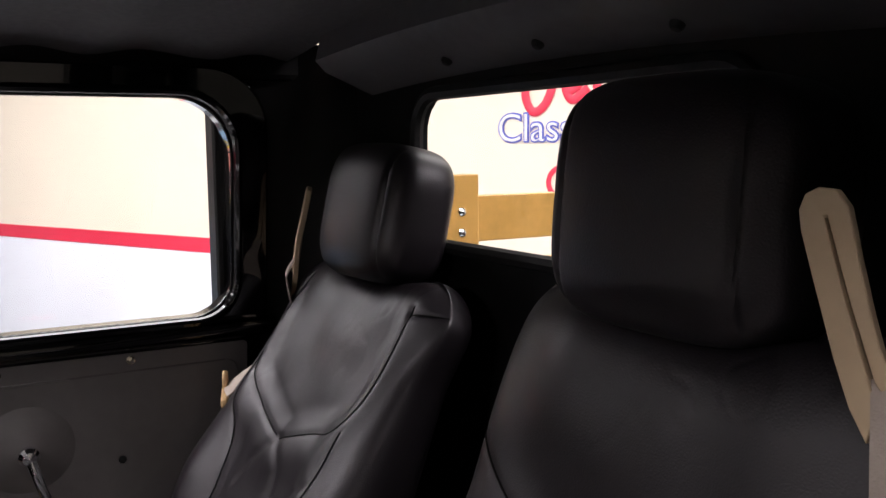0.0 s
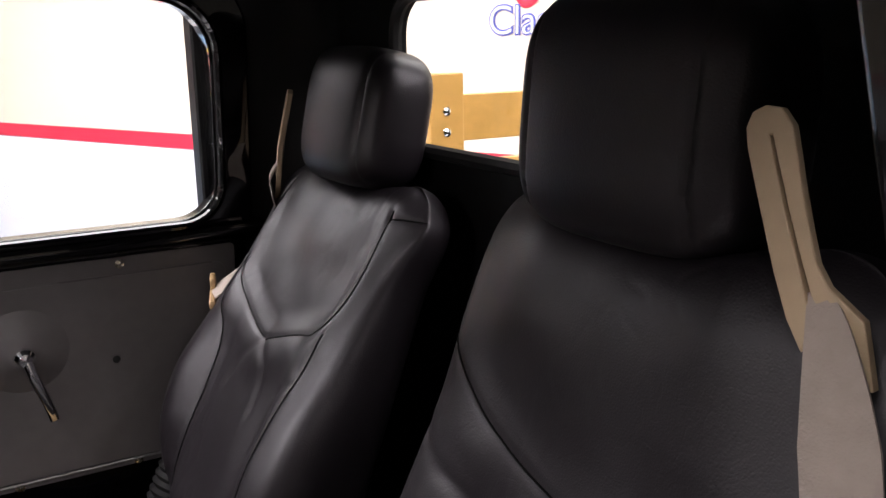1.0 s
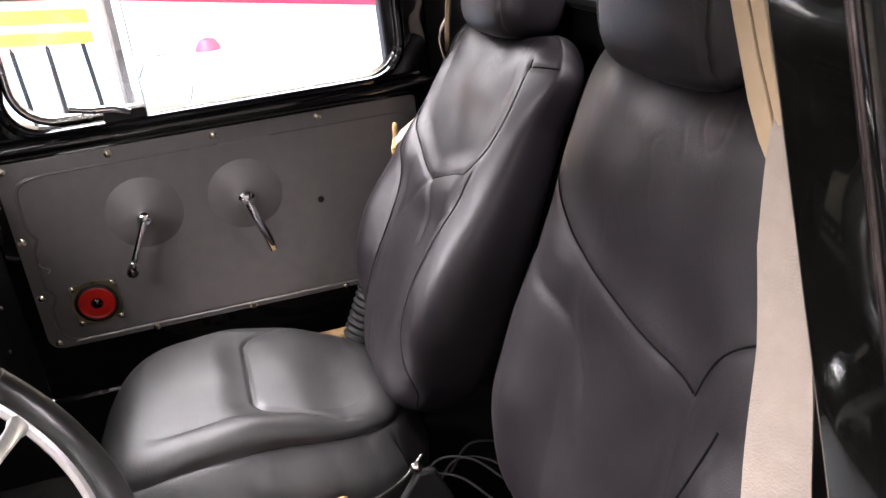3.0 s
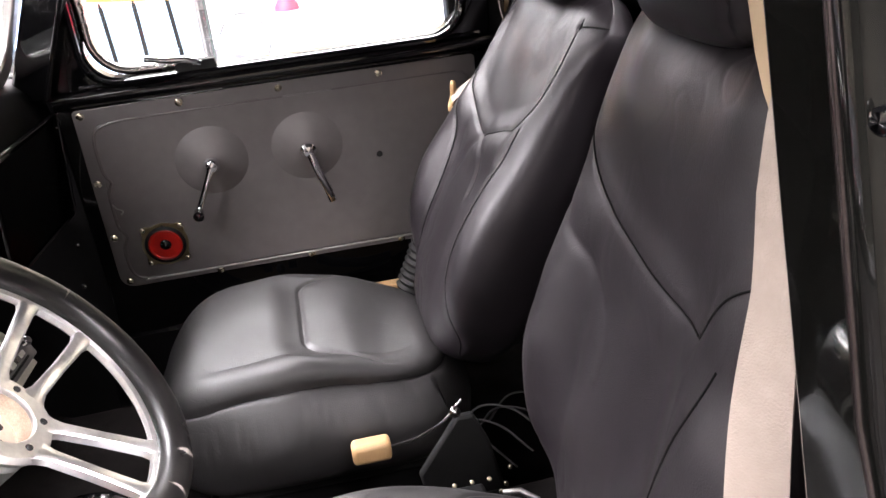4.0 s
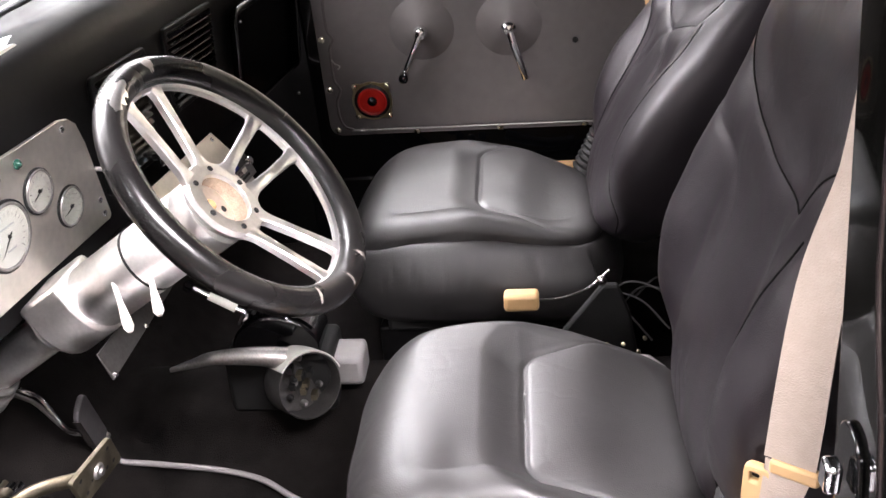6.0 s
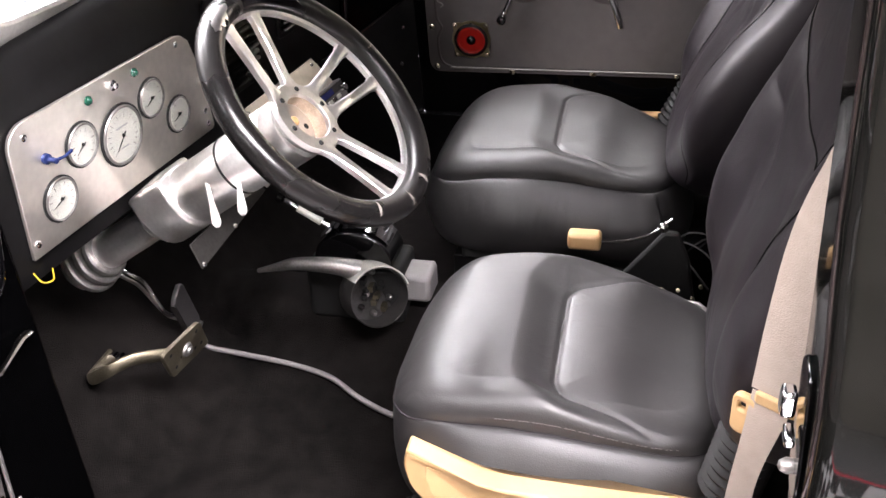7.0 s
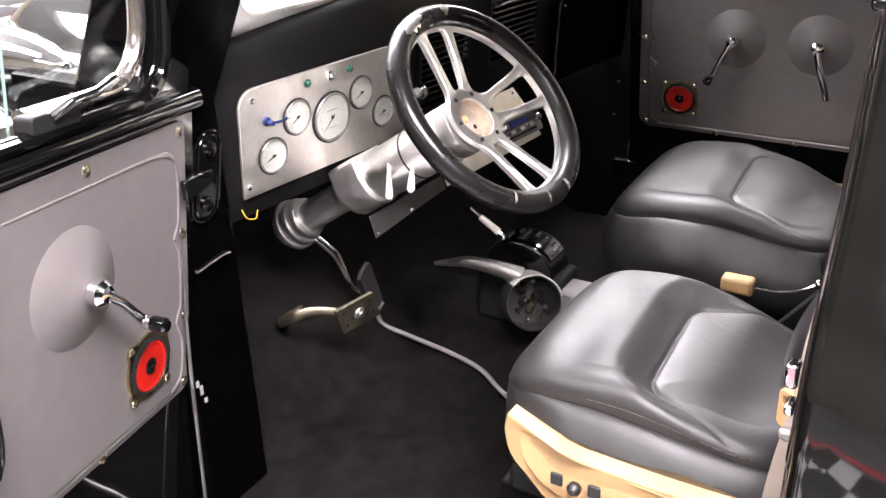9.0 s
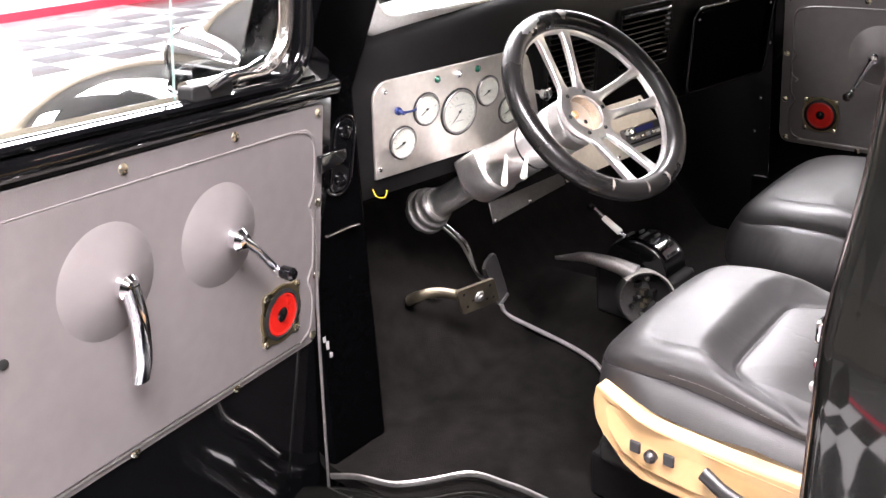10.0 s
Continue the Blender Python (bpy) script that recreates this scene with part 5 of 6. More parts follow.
for k, (ang, wd) in enumerate(((112, 10), (-78, 1.3), (-97, 0.8), (-122, 0.9), (5, 0.5), (82, 3.0))):
    bm = bmesh.new()
    n_ = 14
    col = []
    for i in range(n_ + 1):
        a = ang + wd * (2 * i / n_ - 1)
        u = 1 - abs(2 * i / n_ - 1) ** 2
        col.append([bm.verts.new(polar(0.1778, a) + ((WR * math.cos(radians(a)) + WU * math.sin(radians(a))) * math.cos(radians(e)) + WNRM * math.sin(radians(e))) * 0.0189) for e in [(lo + (hi - lo) * w_ / 6) for lo, hi in [(78 - 30 * u * (1 + 0.3 * math.sin(i * 2.3 + k)), 82 + 34 * u * (1 + 0.4 * math.sin(i * 1.7 + k)))] for w_ in range(7)]])
    for A, B in zip(col, col[1:]):
        for i in range(6):
            bm.faces.new((A[i], A[i + 1], B[i + 1], B[i]))
    part("worn_patch", bm, WORN if k else CAST, rimo, "pale worn spot")

COLA = HUBC - WNRM * 0.01
COLD = (Vector((-0.456, 0.775, 0.40)) - COLA).normalized()
col = thing("steering_column", (-0.456, 0.79, 0.40), "polished aluminium steering column with two levers", "steering column")
bm = bmesh.new()
lathe(bm, [(0.045, 0.0), (0.050, 0.004), (0.050, 0.030), (0.047, 0.034), (0.050, 0.038), (0.050, 0.062), (0.040, 0.070)], COLA + COLD * 0.005, COLD, 36)
part("hub_adapter", bm, CAST, col, "ribbed aluminium hub adapter")
bm = bmesh.new()
lathe(bm, [(0.040, 0.066), (0.047, 0.075), (0.047, 0.225), (0.045, 0.232), (0.045, 0.305), (0.038, 0.315), (0.030, 0.318), (0.030, 0.47), (0.034, 0.475), (0.04, 0.48), (0.04, 0.51)], COLA, COLD, 32)
part("tube", bm, CAST, col, "polished aluminium tube")
for hh, rr in ((0.440, 0.040), (0.458, 0.047), (0.478, 0.052)):
    bm = bmesh.new()
    lathe(bm, [(0.026, hh), (rr - 0.003, hh + 0.001), (rr, hh + 0.004), (rr, hh + 0.013), (rr - 0.004, hh + 0.017), (0.026, hh + 0.018)], COLA, COLD, 32)
    part("floor_collar", bm, STEEL, col, "stepped bright metal collar")
bm = bmesh.new()
lathe(bm, [(0.046, 0.126), (0.0480, 0.127), (0.0480, 0.130), (0.046, 0.131)], COLA, COLD, 36)
part("joint_ring", bm, RUBBER, col, "thin dark joint ring")
# saddle bracket that hangs the column from the dash
CSX = Vector((1, 0, 0))
CSU = COLD.cross(CSX).normalized()
if CSU.z < 0:
    CSU = -CSU
bm = bmesh.new()
sad = [(-0.046, 0.052), (-0.053, 0.015)] + [(0.052 * math.cos(radians(a)), 0.052 * math.sin(radians(a))) for a in range(190, 351, 16)] + [(0.053, 0.015), (0.046, 0.052)]
plate(bm, sad, 0.228, 0.300, lambda a, b, w: COLA + COLD * w + CSX * a + CSU * b)
part("drop_bracket", bm, CAST, col, "bright aluminium saddle bracket", bevel=0.006)
for root, tip in (((-0.500, 0.498, 0.585), (-0.535, 0.475, 0.548)), ((-0.492, 0.452, 0.600), (-0.527, 0.435, 0.566))):
    bm = bmesh.new()
    p, q = Vector(root), Vector(tip)
    sweep(bm, [p - (q - p) * 0.3, p, p + (q - p) * 0.4, p + (q - p) * 0.7, q, q + (q - p) * 0.12], [0.0032, 0.0032, 0.0038, 0.0058, 0.0070, 0.0035], 16)
    part("lever", bm, WHITE, col, "small whitish teardrop lever")

# ---- radio under the dash ----
rad = thing("radio_console", (-0.2, 0.50, 0.47), "long aluminium under-dash plate holding a small radio", "radio")
RX, RZ, RN = Vector((0.994, -0.109, 0)), Vector((0.046, 0.423, 0.905)), Vector((-0.099, -0.900, 0.425))
RC = Vector((0.087, 0.480, 0.470))


def rd(a, b, w):
    return RC + RX * a + RZ * b + RN * w


bm = bmesh.new()
plate(bm, [(-0.36, -0.004), (0.0, 0.004), (-0.010, 0.066), (-0.039, 0.128), (-0.31, 0.127), (-0.36, 0.10)], -0.003, 0.0, rd)
part("face_plate", bm, ALU, rad, "brushed aluminium plate", bevel=0.001)
bm = bmesh.new()
plate(bm, [(-0.590, -0.030), (-0.364, -0.006), (-0.364, 0.020), (-0.585, 0.012)], -0.006, -0.003, rd)
part("end_plate", bm, mat("dull_dark_steel", (0.05, 0.048, 0.046), 0.45, 0.6, var=0.3, scale=20), rad, "dull dark steel end plate", bevel=0.001)
bm = bmesh.new()
plate(bm, round_rect(-0.150, 0.004, 0.017, 0.064, 0.004), -0.10, 0.010, rd)
rbody = part("radio", bm, GREYPLASTIC, rad, "small silver-grey radio", bevel=0.002)
bm = bmesh.new()
plate(bm, round_rect(-0.146, 0.000, 0.045, 0.061, 0.002), 0.010, 0.0115, rd)
part("upper_trim", bm, DARKPL, rbody, "dark upper strip")
bm = bmesh.new()
plate(bm, round_rect(-0.112, -0.046, 0.047, 0.059, 0.002), 0.0115, 0.0125, rd)
part("display", bm, mat("blue_display_plastic", (0.05, 0.06, 0.24), 0.12), rbody, "dark blue display")
bm = bmesh.new()
plate(bm, round_rect(-0.138, -0.022, 0.0245, 0.0285, 0.001), 0.010, 0.0112, rd)
part("tape_slot", bm, RUBBER, rbody, "thin black slot")
for k in range(6):
    bm = bmesh.new()
    plate(bm, round_rect(-0.136 + 0.019 * k, -0.122 + 0.019 * k, 0.033, 0.041, 0.0015), 0.010, 0.0135, rd)
    part("button", bm, WHITE if k % 2 else NICKEL, rbody, bevel=0.001)
for a, b, r in ((-0.014, 0.046, 0.0085), (-0.139, 0.053, 0.0075)):
    bm = bmesh.new()
    lathe(bm, [(r, 0), (r, 0.012), (r * 0.7, 0.015), (0, 0.015)], rd(a, b, 0.010), RN, 20)
    part("knob", bm, CHROME, rbody, "silver knob")
for a, b in ((-0.050, 0.117), (-0.30, 0.117), (-0.33, 0.010), (-0.18, 0.008), (-0.585, -0.025), (-0.48, -0.014)):
    bm = bmesh.new()
    lathe(bm, [(0.0045, 0), (0.0035, 0.002), (0, 0.003)], rd(a, b, 0.0), RN, 12)
    part("screw", bm, CHROME, rad)

# ---- pedals ----
br = thing("brake_pedal", (-0.41, 0.80, 0.16), "bare steel brake pedal with a drilled pad", "pedal")
PA, PB = Vector((0.13, -0.012, -0.0075)).normalized(), Vector((-0.035, -0.011, 0.0835)).normalized()
PN = PB.cross(PA).normalized()
if PN.y > 0:
    PN = -PN
PC = Vector((-0.432, 0.647, 0.221))
bm = bmesh.new()
plate(bm, round_rect(-0.058, 0.058, -0.038, 0.038, 0.008), -0.004, 0.004, lambda a, b, w: PC + PA * a + PB * b + PN * w)
pad = part("pad", bm, BRASS, br, "brassy drilled pedal pad", bevel=0.001)
for a, b, r in ((-0.04, 0.022, 0.004), (-0.04, -0.018, 0.004), (0.04, 0.022, 0.004), (0.04, -0.018, 0.004), (-0.02, -0.005, 0.003), (0.02, -0.016, 0.004)):
    bm = bmesh.new()
    lathe(bm, [(r, 0), (0, 0.0004)], PC + PA * a + PB * b + PN * 0.0042, PN, 10)
    part("hole", bm, RUBBER, pad, smooth=False)
bm = bmesh.new()
lathe(bm, [(0.014, 0), (0.012, 0.004), (0.007, 0.005), (0.006, 0.009), (0, 0.009)], PC + PN * 0.004, PN, 14)
part("bolt", bm, STEEL, pad)
bm = bmesh.new()
sweep(bm, smooth_path([(-0.44, 0.66, 0.215), (-0.49, 0.71, 0.235), (-0.52, 0.75, 0.225), (-0.50, 0.80, 0.19), (-0.41, 0.82, 0.17)], 6), 0.007, 10, ry=0.012)
part("arm", bm, BRASS, br, "curved brassy arm")
for dx, dz in ((0.0, 0.0), (0.016, -0.014)):
    bm = bmesh.new()
    cyl(bm, (-0.440 + dx, 0.798, 0.184 + dz), (-0.420 + dx, 0.802, 0.178 + dz), 0.009, 0.009, 12)
    part("clevis", bm, CHROME, br, "bright clevis pin")
ac = thing("accelerator_pedal", (-0.30, 0.80, 0.2), "black accelerator pedal with a bright edge on a bent rod", "pedal")
bm = bmesh.new()
A0 = Vector((-0.262, 0.741, 0.172))
AB = Vector((-0.07, -0.02, 0.145)).normalized()
AA = Vector((0.95, 0.10, 0.0))
AA = (AA - AB * AA.dot(AB)).normalized()
AN = AA.cross(AB).normalized()
if AN.y > 0:
    AN = -AN
plate(bm, round_rect(-0.026, 0.026, -0.080, 0.080, 0.018), -0.004, 0.006, lambda a, b, w: A0 + AA * a + AB * b + AN * w)
apad = part("pad", bm, mat("worn_grey_rubber", (0.06, 0.057, 0.058), 0.5, var=0.4, scale=40, bump=0.2, bscale=200), ac, "black pad with a bright edge", bevel=0.003)
bm = bmesh.new()
plate(bm, round_rect(-0.029, -0.0265, -0.030, 0.072, 0.001), -0.003, 0.008, lambda a, b, w: A0 + AA * a + AB * b + AN * w)
part("edge_trim", bm, CHROME, apad, "bright edge strip")
bm = bmesh.new()
cyl(bm, A0 + AA * -0.02 + AB * -0.078 + AN * 0.004, A0 + AA * 0.02 + AB * -0.078 + AN * 0.004, 0.007, 0.007, 12)
part("hinge", bm, STEEL, ac, "steel hinge pin")
for q in (0.0, 0.014):
    bm = bmesh.new()
    sweep(bm, smooth_path([A0 + AA * -0.02 + AB * (0.02 - q) - AN * 0.006, A0 + AA * -0.034 + AB * (0.06 - q * 0.5) - AN * 0.016, (-0.318 - q, 0.775, 0.272), (-0.333 - q, 0.785, 0.298), (-0.338 - q, 0.83, 0.325)], 6), 0.0035 if q else 0.0045, 10)
    part("rod", bm, STEEL if q else CHROME, ac, "bent bright rod")
cb = bmesh.new()
sweep(cb, smooth_path([(-0.248, 0.735, 0.10), (-0.240, 0.725, 0.072), (-0.225, 0.66, 0.05), (-0.225, 0.55, 0.036), (-0.25, 0.46, 0.034), (-0.30, 0.385, 0.034), (-0.34, 0.30, 0.034), (-0.36, 0.20, 0.034)], 8), 0.0055, 10)
tagged(part("cable", cb, mat("dusty_grey_sheath", (0.16, 0.152, 0.15), 0.5, var=0.3, scale=30)), "grey sheathed cable lying on the carpet", "cable")

# ---- shifter and open housing on the tunnel ----
sh = thing("gear_shifter", (-0.08, 0.44, 0.12), "black floor shifter with a chrome quadrant dial", "shifter")
bm = bmesh.new()
plate(bm, round_rect(0.33, 0.53, 0.10, 0.225, 0.012), -0.055, 0.055, lambda a, b, w: Vector((-0.085 + w, a, b)))
part("base", bm, RUBBER, sh, "black plastic base", bevel=0.008)
bm = bmesh.new()
plate(bm, [(0.35, 0.225), (0.51, 0.225)] + [(0.43 + 0.08 * math.cos(radians(a)), 0.235 + 0.065 * math.sin(radians(a))) for a in range(0, 181, 12)], -0.045, 0.045, lambda a, b, w: Vector((-0.085 + w, a, b)))
hump = part("hump", bm, PAINT, sh, "glossy black arched cover", bevel=0.004)
bm = bmesh.new()
aa = list(range(25, 160, 9))
rg = []
for a in aa:
    rg.append([bm.verts.new((-0.085 + x, 0.43 + 0.083 * math.cos(radians(a)), 0.236 + 0.068 * math.sin(radians(a)))) for x in (-0.032, 0.032)])
for A, B in zip(rg, rg[1:]):
    bm.faces.new((A[0], A[1], B[1], B[0]))
part("quadrant", bm, CHROME, hump, "chrome quadrant with dark gate marks")
for k, a in enumerate(range(35, 150, 14)):
    bm = bmesh.new()
    box(bm, (0, 0, 0), (0.018 if k % 2 else 0.03, 0.006, 0.003), Matrix.Translation((-0.085 + (0.012 if k % 2 else -0.006), 0.43 + 0.084 * math.cos(radians(a)), 0.236 + 0.069 * math.sin(radians(a)))) @ Matrix.Rotation(radians(a - 90), 4, "X"))
    part("gate_mark", bm, RUBBER, hump, smooth=False)
bm = bmesh.new()
sweep(bm, smooth_path([(-0.06, 0.50, 0.27), (-0.06, 0.535, 0.29), (-0.058, 0.56, 0.305), (-0.057, 0.592, 0.325)], 6), 0.006, 10)
lev = part("lever", bm, CHROME, sh, "chrome lever")
bm = bmesh.new()
cyl(bm, (-0.06, 0.515, 0.28), (-0.058, 0.563, 0.307), 0.0085, 0.0075, 14)
part("sleeve", bm, WHITE, lev, "pale sleeve")
bm = bmesh.new()
lathe(bm, [(0.006, 0), (0.012, 0.006), (0.011, 0.016), (0, 0.02)], (-0.057, 0.59, 0.323), (0, 0.75, 0.5), 14)
part("tip", bm, PAINT, lev, "dark tip")

hs = thing("round_housing", (-0.19, 0.40, 0.13), "open round steel housing with exposed wiring and parts", "housing")
HA = Vector((-0.72, -0.62, 0.30)).normalized()
HC = Vector((-0.177, 0.376, 0.193))
bm = bmesh.new()
lathe(bm, [(0.060, -0.035), (0.060, 0.028), (0.059, 0.03), (0.0575, 0.03), (0.057, 0.028), (0.057, -0.03), (0.0, -0.03)], HC, HA, 40)
part("drum", bm, mat("dark_grey_steel", (0.065, 0.062, 0.06), 0.45, 0.7, var=0.4, scale=25), hs, "grey steel drum")
random.seed(4)
for k in range(16):
    a, r = random.uniform(0, 6.28), random.uniform(0.008, 0.046)
    q = HA.to_track_quat("Z", "Y")
    p = HC + q @ Vector((r * math.cos(a), r * math.sin(a), -0.018))
    bm = bmesh.new()
    if k % 2:
        lathe(bm, [(0.006, 0), (0.006, 0.008), (0.003, 0.014), (0, 0.015)], p, HA, 10)
    else:
        box(bm, p + HA * 0.006, (0.018, 0.010, 0.012))
    part("fitting", bm, (BRASS, RUBBER, RUBBER, STEEL)[k % 4], hs)
bm = bmesh.new()
sweep(bm, smooth_path([(-0.175, 0.40, 0.245), (-0.185, 0.45, 0.258), (-0.195, 0.52, 0.262), (-0.20, 0.56, 0.254), (-0.203, 0.60, 0.244)], 6), [0.021 - 0.0007 * k for k in range(25)], 16)
part("arm", bm, STEEL, hs, "grey tapering steel arm")
bm = bmesh.new()
q_ = HA.to_track_quat("Z", "Y").to_matrix().to_4x4()
rg = []
for k in range(13):
    a = radians(10 + 125 * k / 12)
    rg.append([bm.verts.new(HC + (q_ @ Vector((rr * math.cos(a), rr * math.sin(a), hh)))) for rr, hh in ((0.0605, -0.034), (0.0605, 0.034), (0.0635, 0.034), (0.0635, -0.034))])
for A, B in zip(rg, rg[1:]):
    for i in range(4):
        bm.faces.new((A[i], A[(i + 1) % 4], B[(i + 1) % 4], B[i]))
bm.faces.new(rg[0][::-1])
bm.faces.new(rg[-1])
part("strap", bm, mat("pale_grey_strap", (0.42, 0.41, 0.38), 0.6, var=0.15), hs, "pale grey strap over the drum")
bm = bmesh.new()
box(bm, (-0.088, 0.315, 0.175), (0.075, 0.075, 0.06))
part("bracket", bm, GREYPLASTIC, hs, "grey plastic block", bevel=0.010)

# ---- door hinge hardware and striker on the posts ----
hg = thing("post_hardware", (-0.79, 0.645, 0.5), "black door hinge plates with bolts on the post", "door hardware")
bm = bmesh.new()
plate(bm, round_rect(-0.022, 0.022, 0.575, 0.705, 0.02), 0.0, 0.007, lambda a, b, w: Vector((-0.782 + 0.25 * (b - 0.64) + a, 0.652 - w, b)), None)
part("hinge_plate", bm, PAINT, hg, "black hinge plate", bevel=0.003)
for z in (0.682, 0.598):
    bm = bmesh.new()
    lathe(bm, [(0.012, 0), (0.012, 0.004), (0.008, 0.007), (0, 0.007)], (-0.782 + 0.25 * (z - 0.64), 0.645, z), (0, -1, 0), 14)
    part("bolt", bm, PAINT, hg, "black bolt head")
bm = bmesh.new()
sweep(bm, [Vector((-0.782 + 0.25 * (b - 0.64) + a, 0.649, b)) for a, b in round_rect(-0.028, 0.028, 0.570, 0.708, 0.026)], 0.0032, 8, True, up=(0, 1, 0))
part("recess_lip", bm, PAINT, hg, "rounded pressed lip")
bm = bmesh.new()
plate(bm, [(-0.862, 0.664), (-0.826, 0.663), (-0.787, 0.657), (-0.785, 0.640), (-0.80, 0.634), (-0.862, 0.632)], -0.006, 0.006, lambda a, b, w: Vector((a, 0.634 + w + 0.25 * (a + 0.785), b)))
part("hinge_arm", bm, PAINT, hg, "black hinge arm", bevel=0.003)
bm = bmesh.new()
sweep(bm, [(-0.874, 0.60, 0.524), (-0.82, 0.622, 0.514), (-0.79, 0.636, 0.508), (-0.768, 0.640, 0.504)], [0.004, 0.004, 0.006, 0.007], 10, ry=0.0025)
part("check_strap", bm, NICKEL, hg, "worn steel check strap")
st = thing("door_striker", (-0.905, -0.272, 0.58), "black oval door striker plate with chrome catch", "striker")
bm = bmesh.new()
plate(bm, round_rect(-0.024, 0.024, 0.535, 0.665, 0.022, 6), 0, 0.006, lambda a, b, w: Vector((-0.902 + 0.25 * (b - 0.60) + a, -0.281 + w, b)))
part("striker_plate", bm, PAINT, st, "glossy black oval plate", bevel=0.002)
bm = bmesh.new()
box(bm, (-0.893, -0.264, 0.622), (0.020, 0.014, 0.028))
part("catch", bm, CHROME, st, "chrome catch block", bevel=0.004)
bm = bmesh.new()
box(bm, (-0.903, -0.268, 0.590), (0.024, 0.010, 0.012))
part("catch", bm, CHROME, st, "chrome catch block", bevel=0.003)
bm = bmesh.new()
lathe(bm, [(0.007, 0), (0.008, 0.006), (0.005, 0.012), (0, 0.014)], (-0.912, -0.275, 0.562), (-0.1, 1, 0), 16)
part("striker_pin", bm, STEEL, st)
bm = bmesh.new()
lathe(bm, [(0.0085, 0), (0.0085, 0.004), (0.006, 0.007), (0, 0.008)], (-0.872, -0.285, 0.985), (-0.5, 1, 0), 16)
tagged(part("post_buffer", bm, PAINT), "small glossy black buffer on the door post", "buffer")

# ---- outside: bed side, fender, wall lettering, stand ----
bd = thing("bed_side", (0.80, -1.6, 0.5), "varnished oak stake side of the truck bed", "truck bed side")
bm = bmesh.new()
box(bm, (0.80, -0.945, 0.83), (0.03, 0.09, 0.42))
stake = part("stake", bm, OAK, bd, bevel=0.004)
for z in (0.954, 0.906):
    bm = bmesh.new()
    lathe(bm, [(0.011, 0), (0.010, 0.004), (0.005, 0.007), (0, 0.008)], (0.785, -0.942, z), (-1, 0, 0), 14)
    part("bolt", bm, CHROME, stake, "bright round bolt head")
for z in (0.936, 0.78):
    bm = bmesh.new()
    box(bm, (0.81, -1.85, z), (0.025, 1.75, 0.108))
    part("plank", bm, OAK, bd, bevel=0.003)
bm = bmesh.new()
box(bm, (0.80, -2.6, 0.83), (0.03, 0.09, 0.42))
part("stake", bm, OAK, bd, bevel=0.004)
bm = bmesh.new()
box(bm, (0.0, -1.75, 0.28), (1.62, 2.1, 0.72))
tagged(part("truck_bed", bm, PAINT, bevel=0.03), "black painted truck bed body behind the cab", "truck bed")

# front fender, hood and running board
bm = bmesh.new()
gr_ = []
for j in range(33):
    y = 0.86 + 1.28 * j / 32
    e = (y - 1.50) / 0.645
    top = GROUND + 0.30 + 0.90 * max(0.0, 1 - abs(e) ** 2.4) ** 0.6
    row = []
    for k in (4, 3, 2, 1):
        row.append(bm.verts.new((-0.62 + 0.075 * k, y, top - 0.012 * k * k)))
    for i in range(17):
        a = radians(90 * i / 16)
        row.append(bm.verts.new((-0.62 - 0.50 * math.sin(a) ** 0.8, y, GROUND + 0.30 + (top - GROUND - 0.30) * max(0.0, math.cos(a)) ** 0.55)))
    gr_.append(row)
for j in range(32):
    for i in range(20):
        bm.faces.new((gr_[j][i], gr_[j + 1][i], gr_[j + 1][i + 1], gr_[j][i + 1]))
tagged(part("front_fender", bm, PAINT), "glossy black rounded front fender of the truck", "fender")
bm = bmesh.new()
gr_ = []
for j in range(17):
    u = j / 16
    y = 0.84 + 1.10 * u
    hw = 0.60 - 0.26 * u ** 1.3
    nose = math.sqrt(max(0.0, 1 - max(0.0, (u - 0.70) / 0.30) ** 2.2))
    row = []
    for i in range(33):
        a = radians(-90 + 180 * i / 32)
        sx = math.copysign(abs(math.sin(a)) ** 0.75, a)
        row.append(bm.verts.new((-0.06 + hw * (0.25 + 0.75 * nose) * sx, y, 0.20 + (0.655 - 0.05 * u) * (0.30 + 0.70 * nose) * max(0.0, math.cos(a)) ** 0.42)))
    gr_.append(row)
for j in range(16):
    for i in range(32):
        bm.faces.new((gr_[j][i], gr_[j + 1][i], gr_[j + 1][i + 1], gr_[j][i + 1]))
bm.faces.new(gr_[-1])
tagged(part("hood", bm, PAINT), "glossy black hood of the truck", "hood")
bm = bmesh.new()
box(bm, (-1.0, 0.25, -0.20), (0.36, 1.9, 0.05))
tagged(part("running_board", bm, PAINT, bevel=0.015), "glossy black running board under the door", "running board")
bm = bmesh.new()
box(bm, (-0.845, 0.15, -0.11), (0.07, 1.25, 0.16))
tagged(part("wall_rocker", bm, PAINT, bevel=0.02), "glossy black rocker panel under the door", "rocker panel", kind="structure")
bm = bmesh.new()
box(bm, (-0.85, 1.0, 0.1), (0.06, 0.55, 0.75))
tagged(part("wall_cowl_side", bm, PAINT, bevel=0.03), "glossy black cowl side ahead of the door", "cowl", kind="structure")

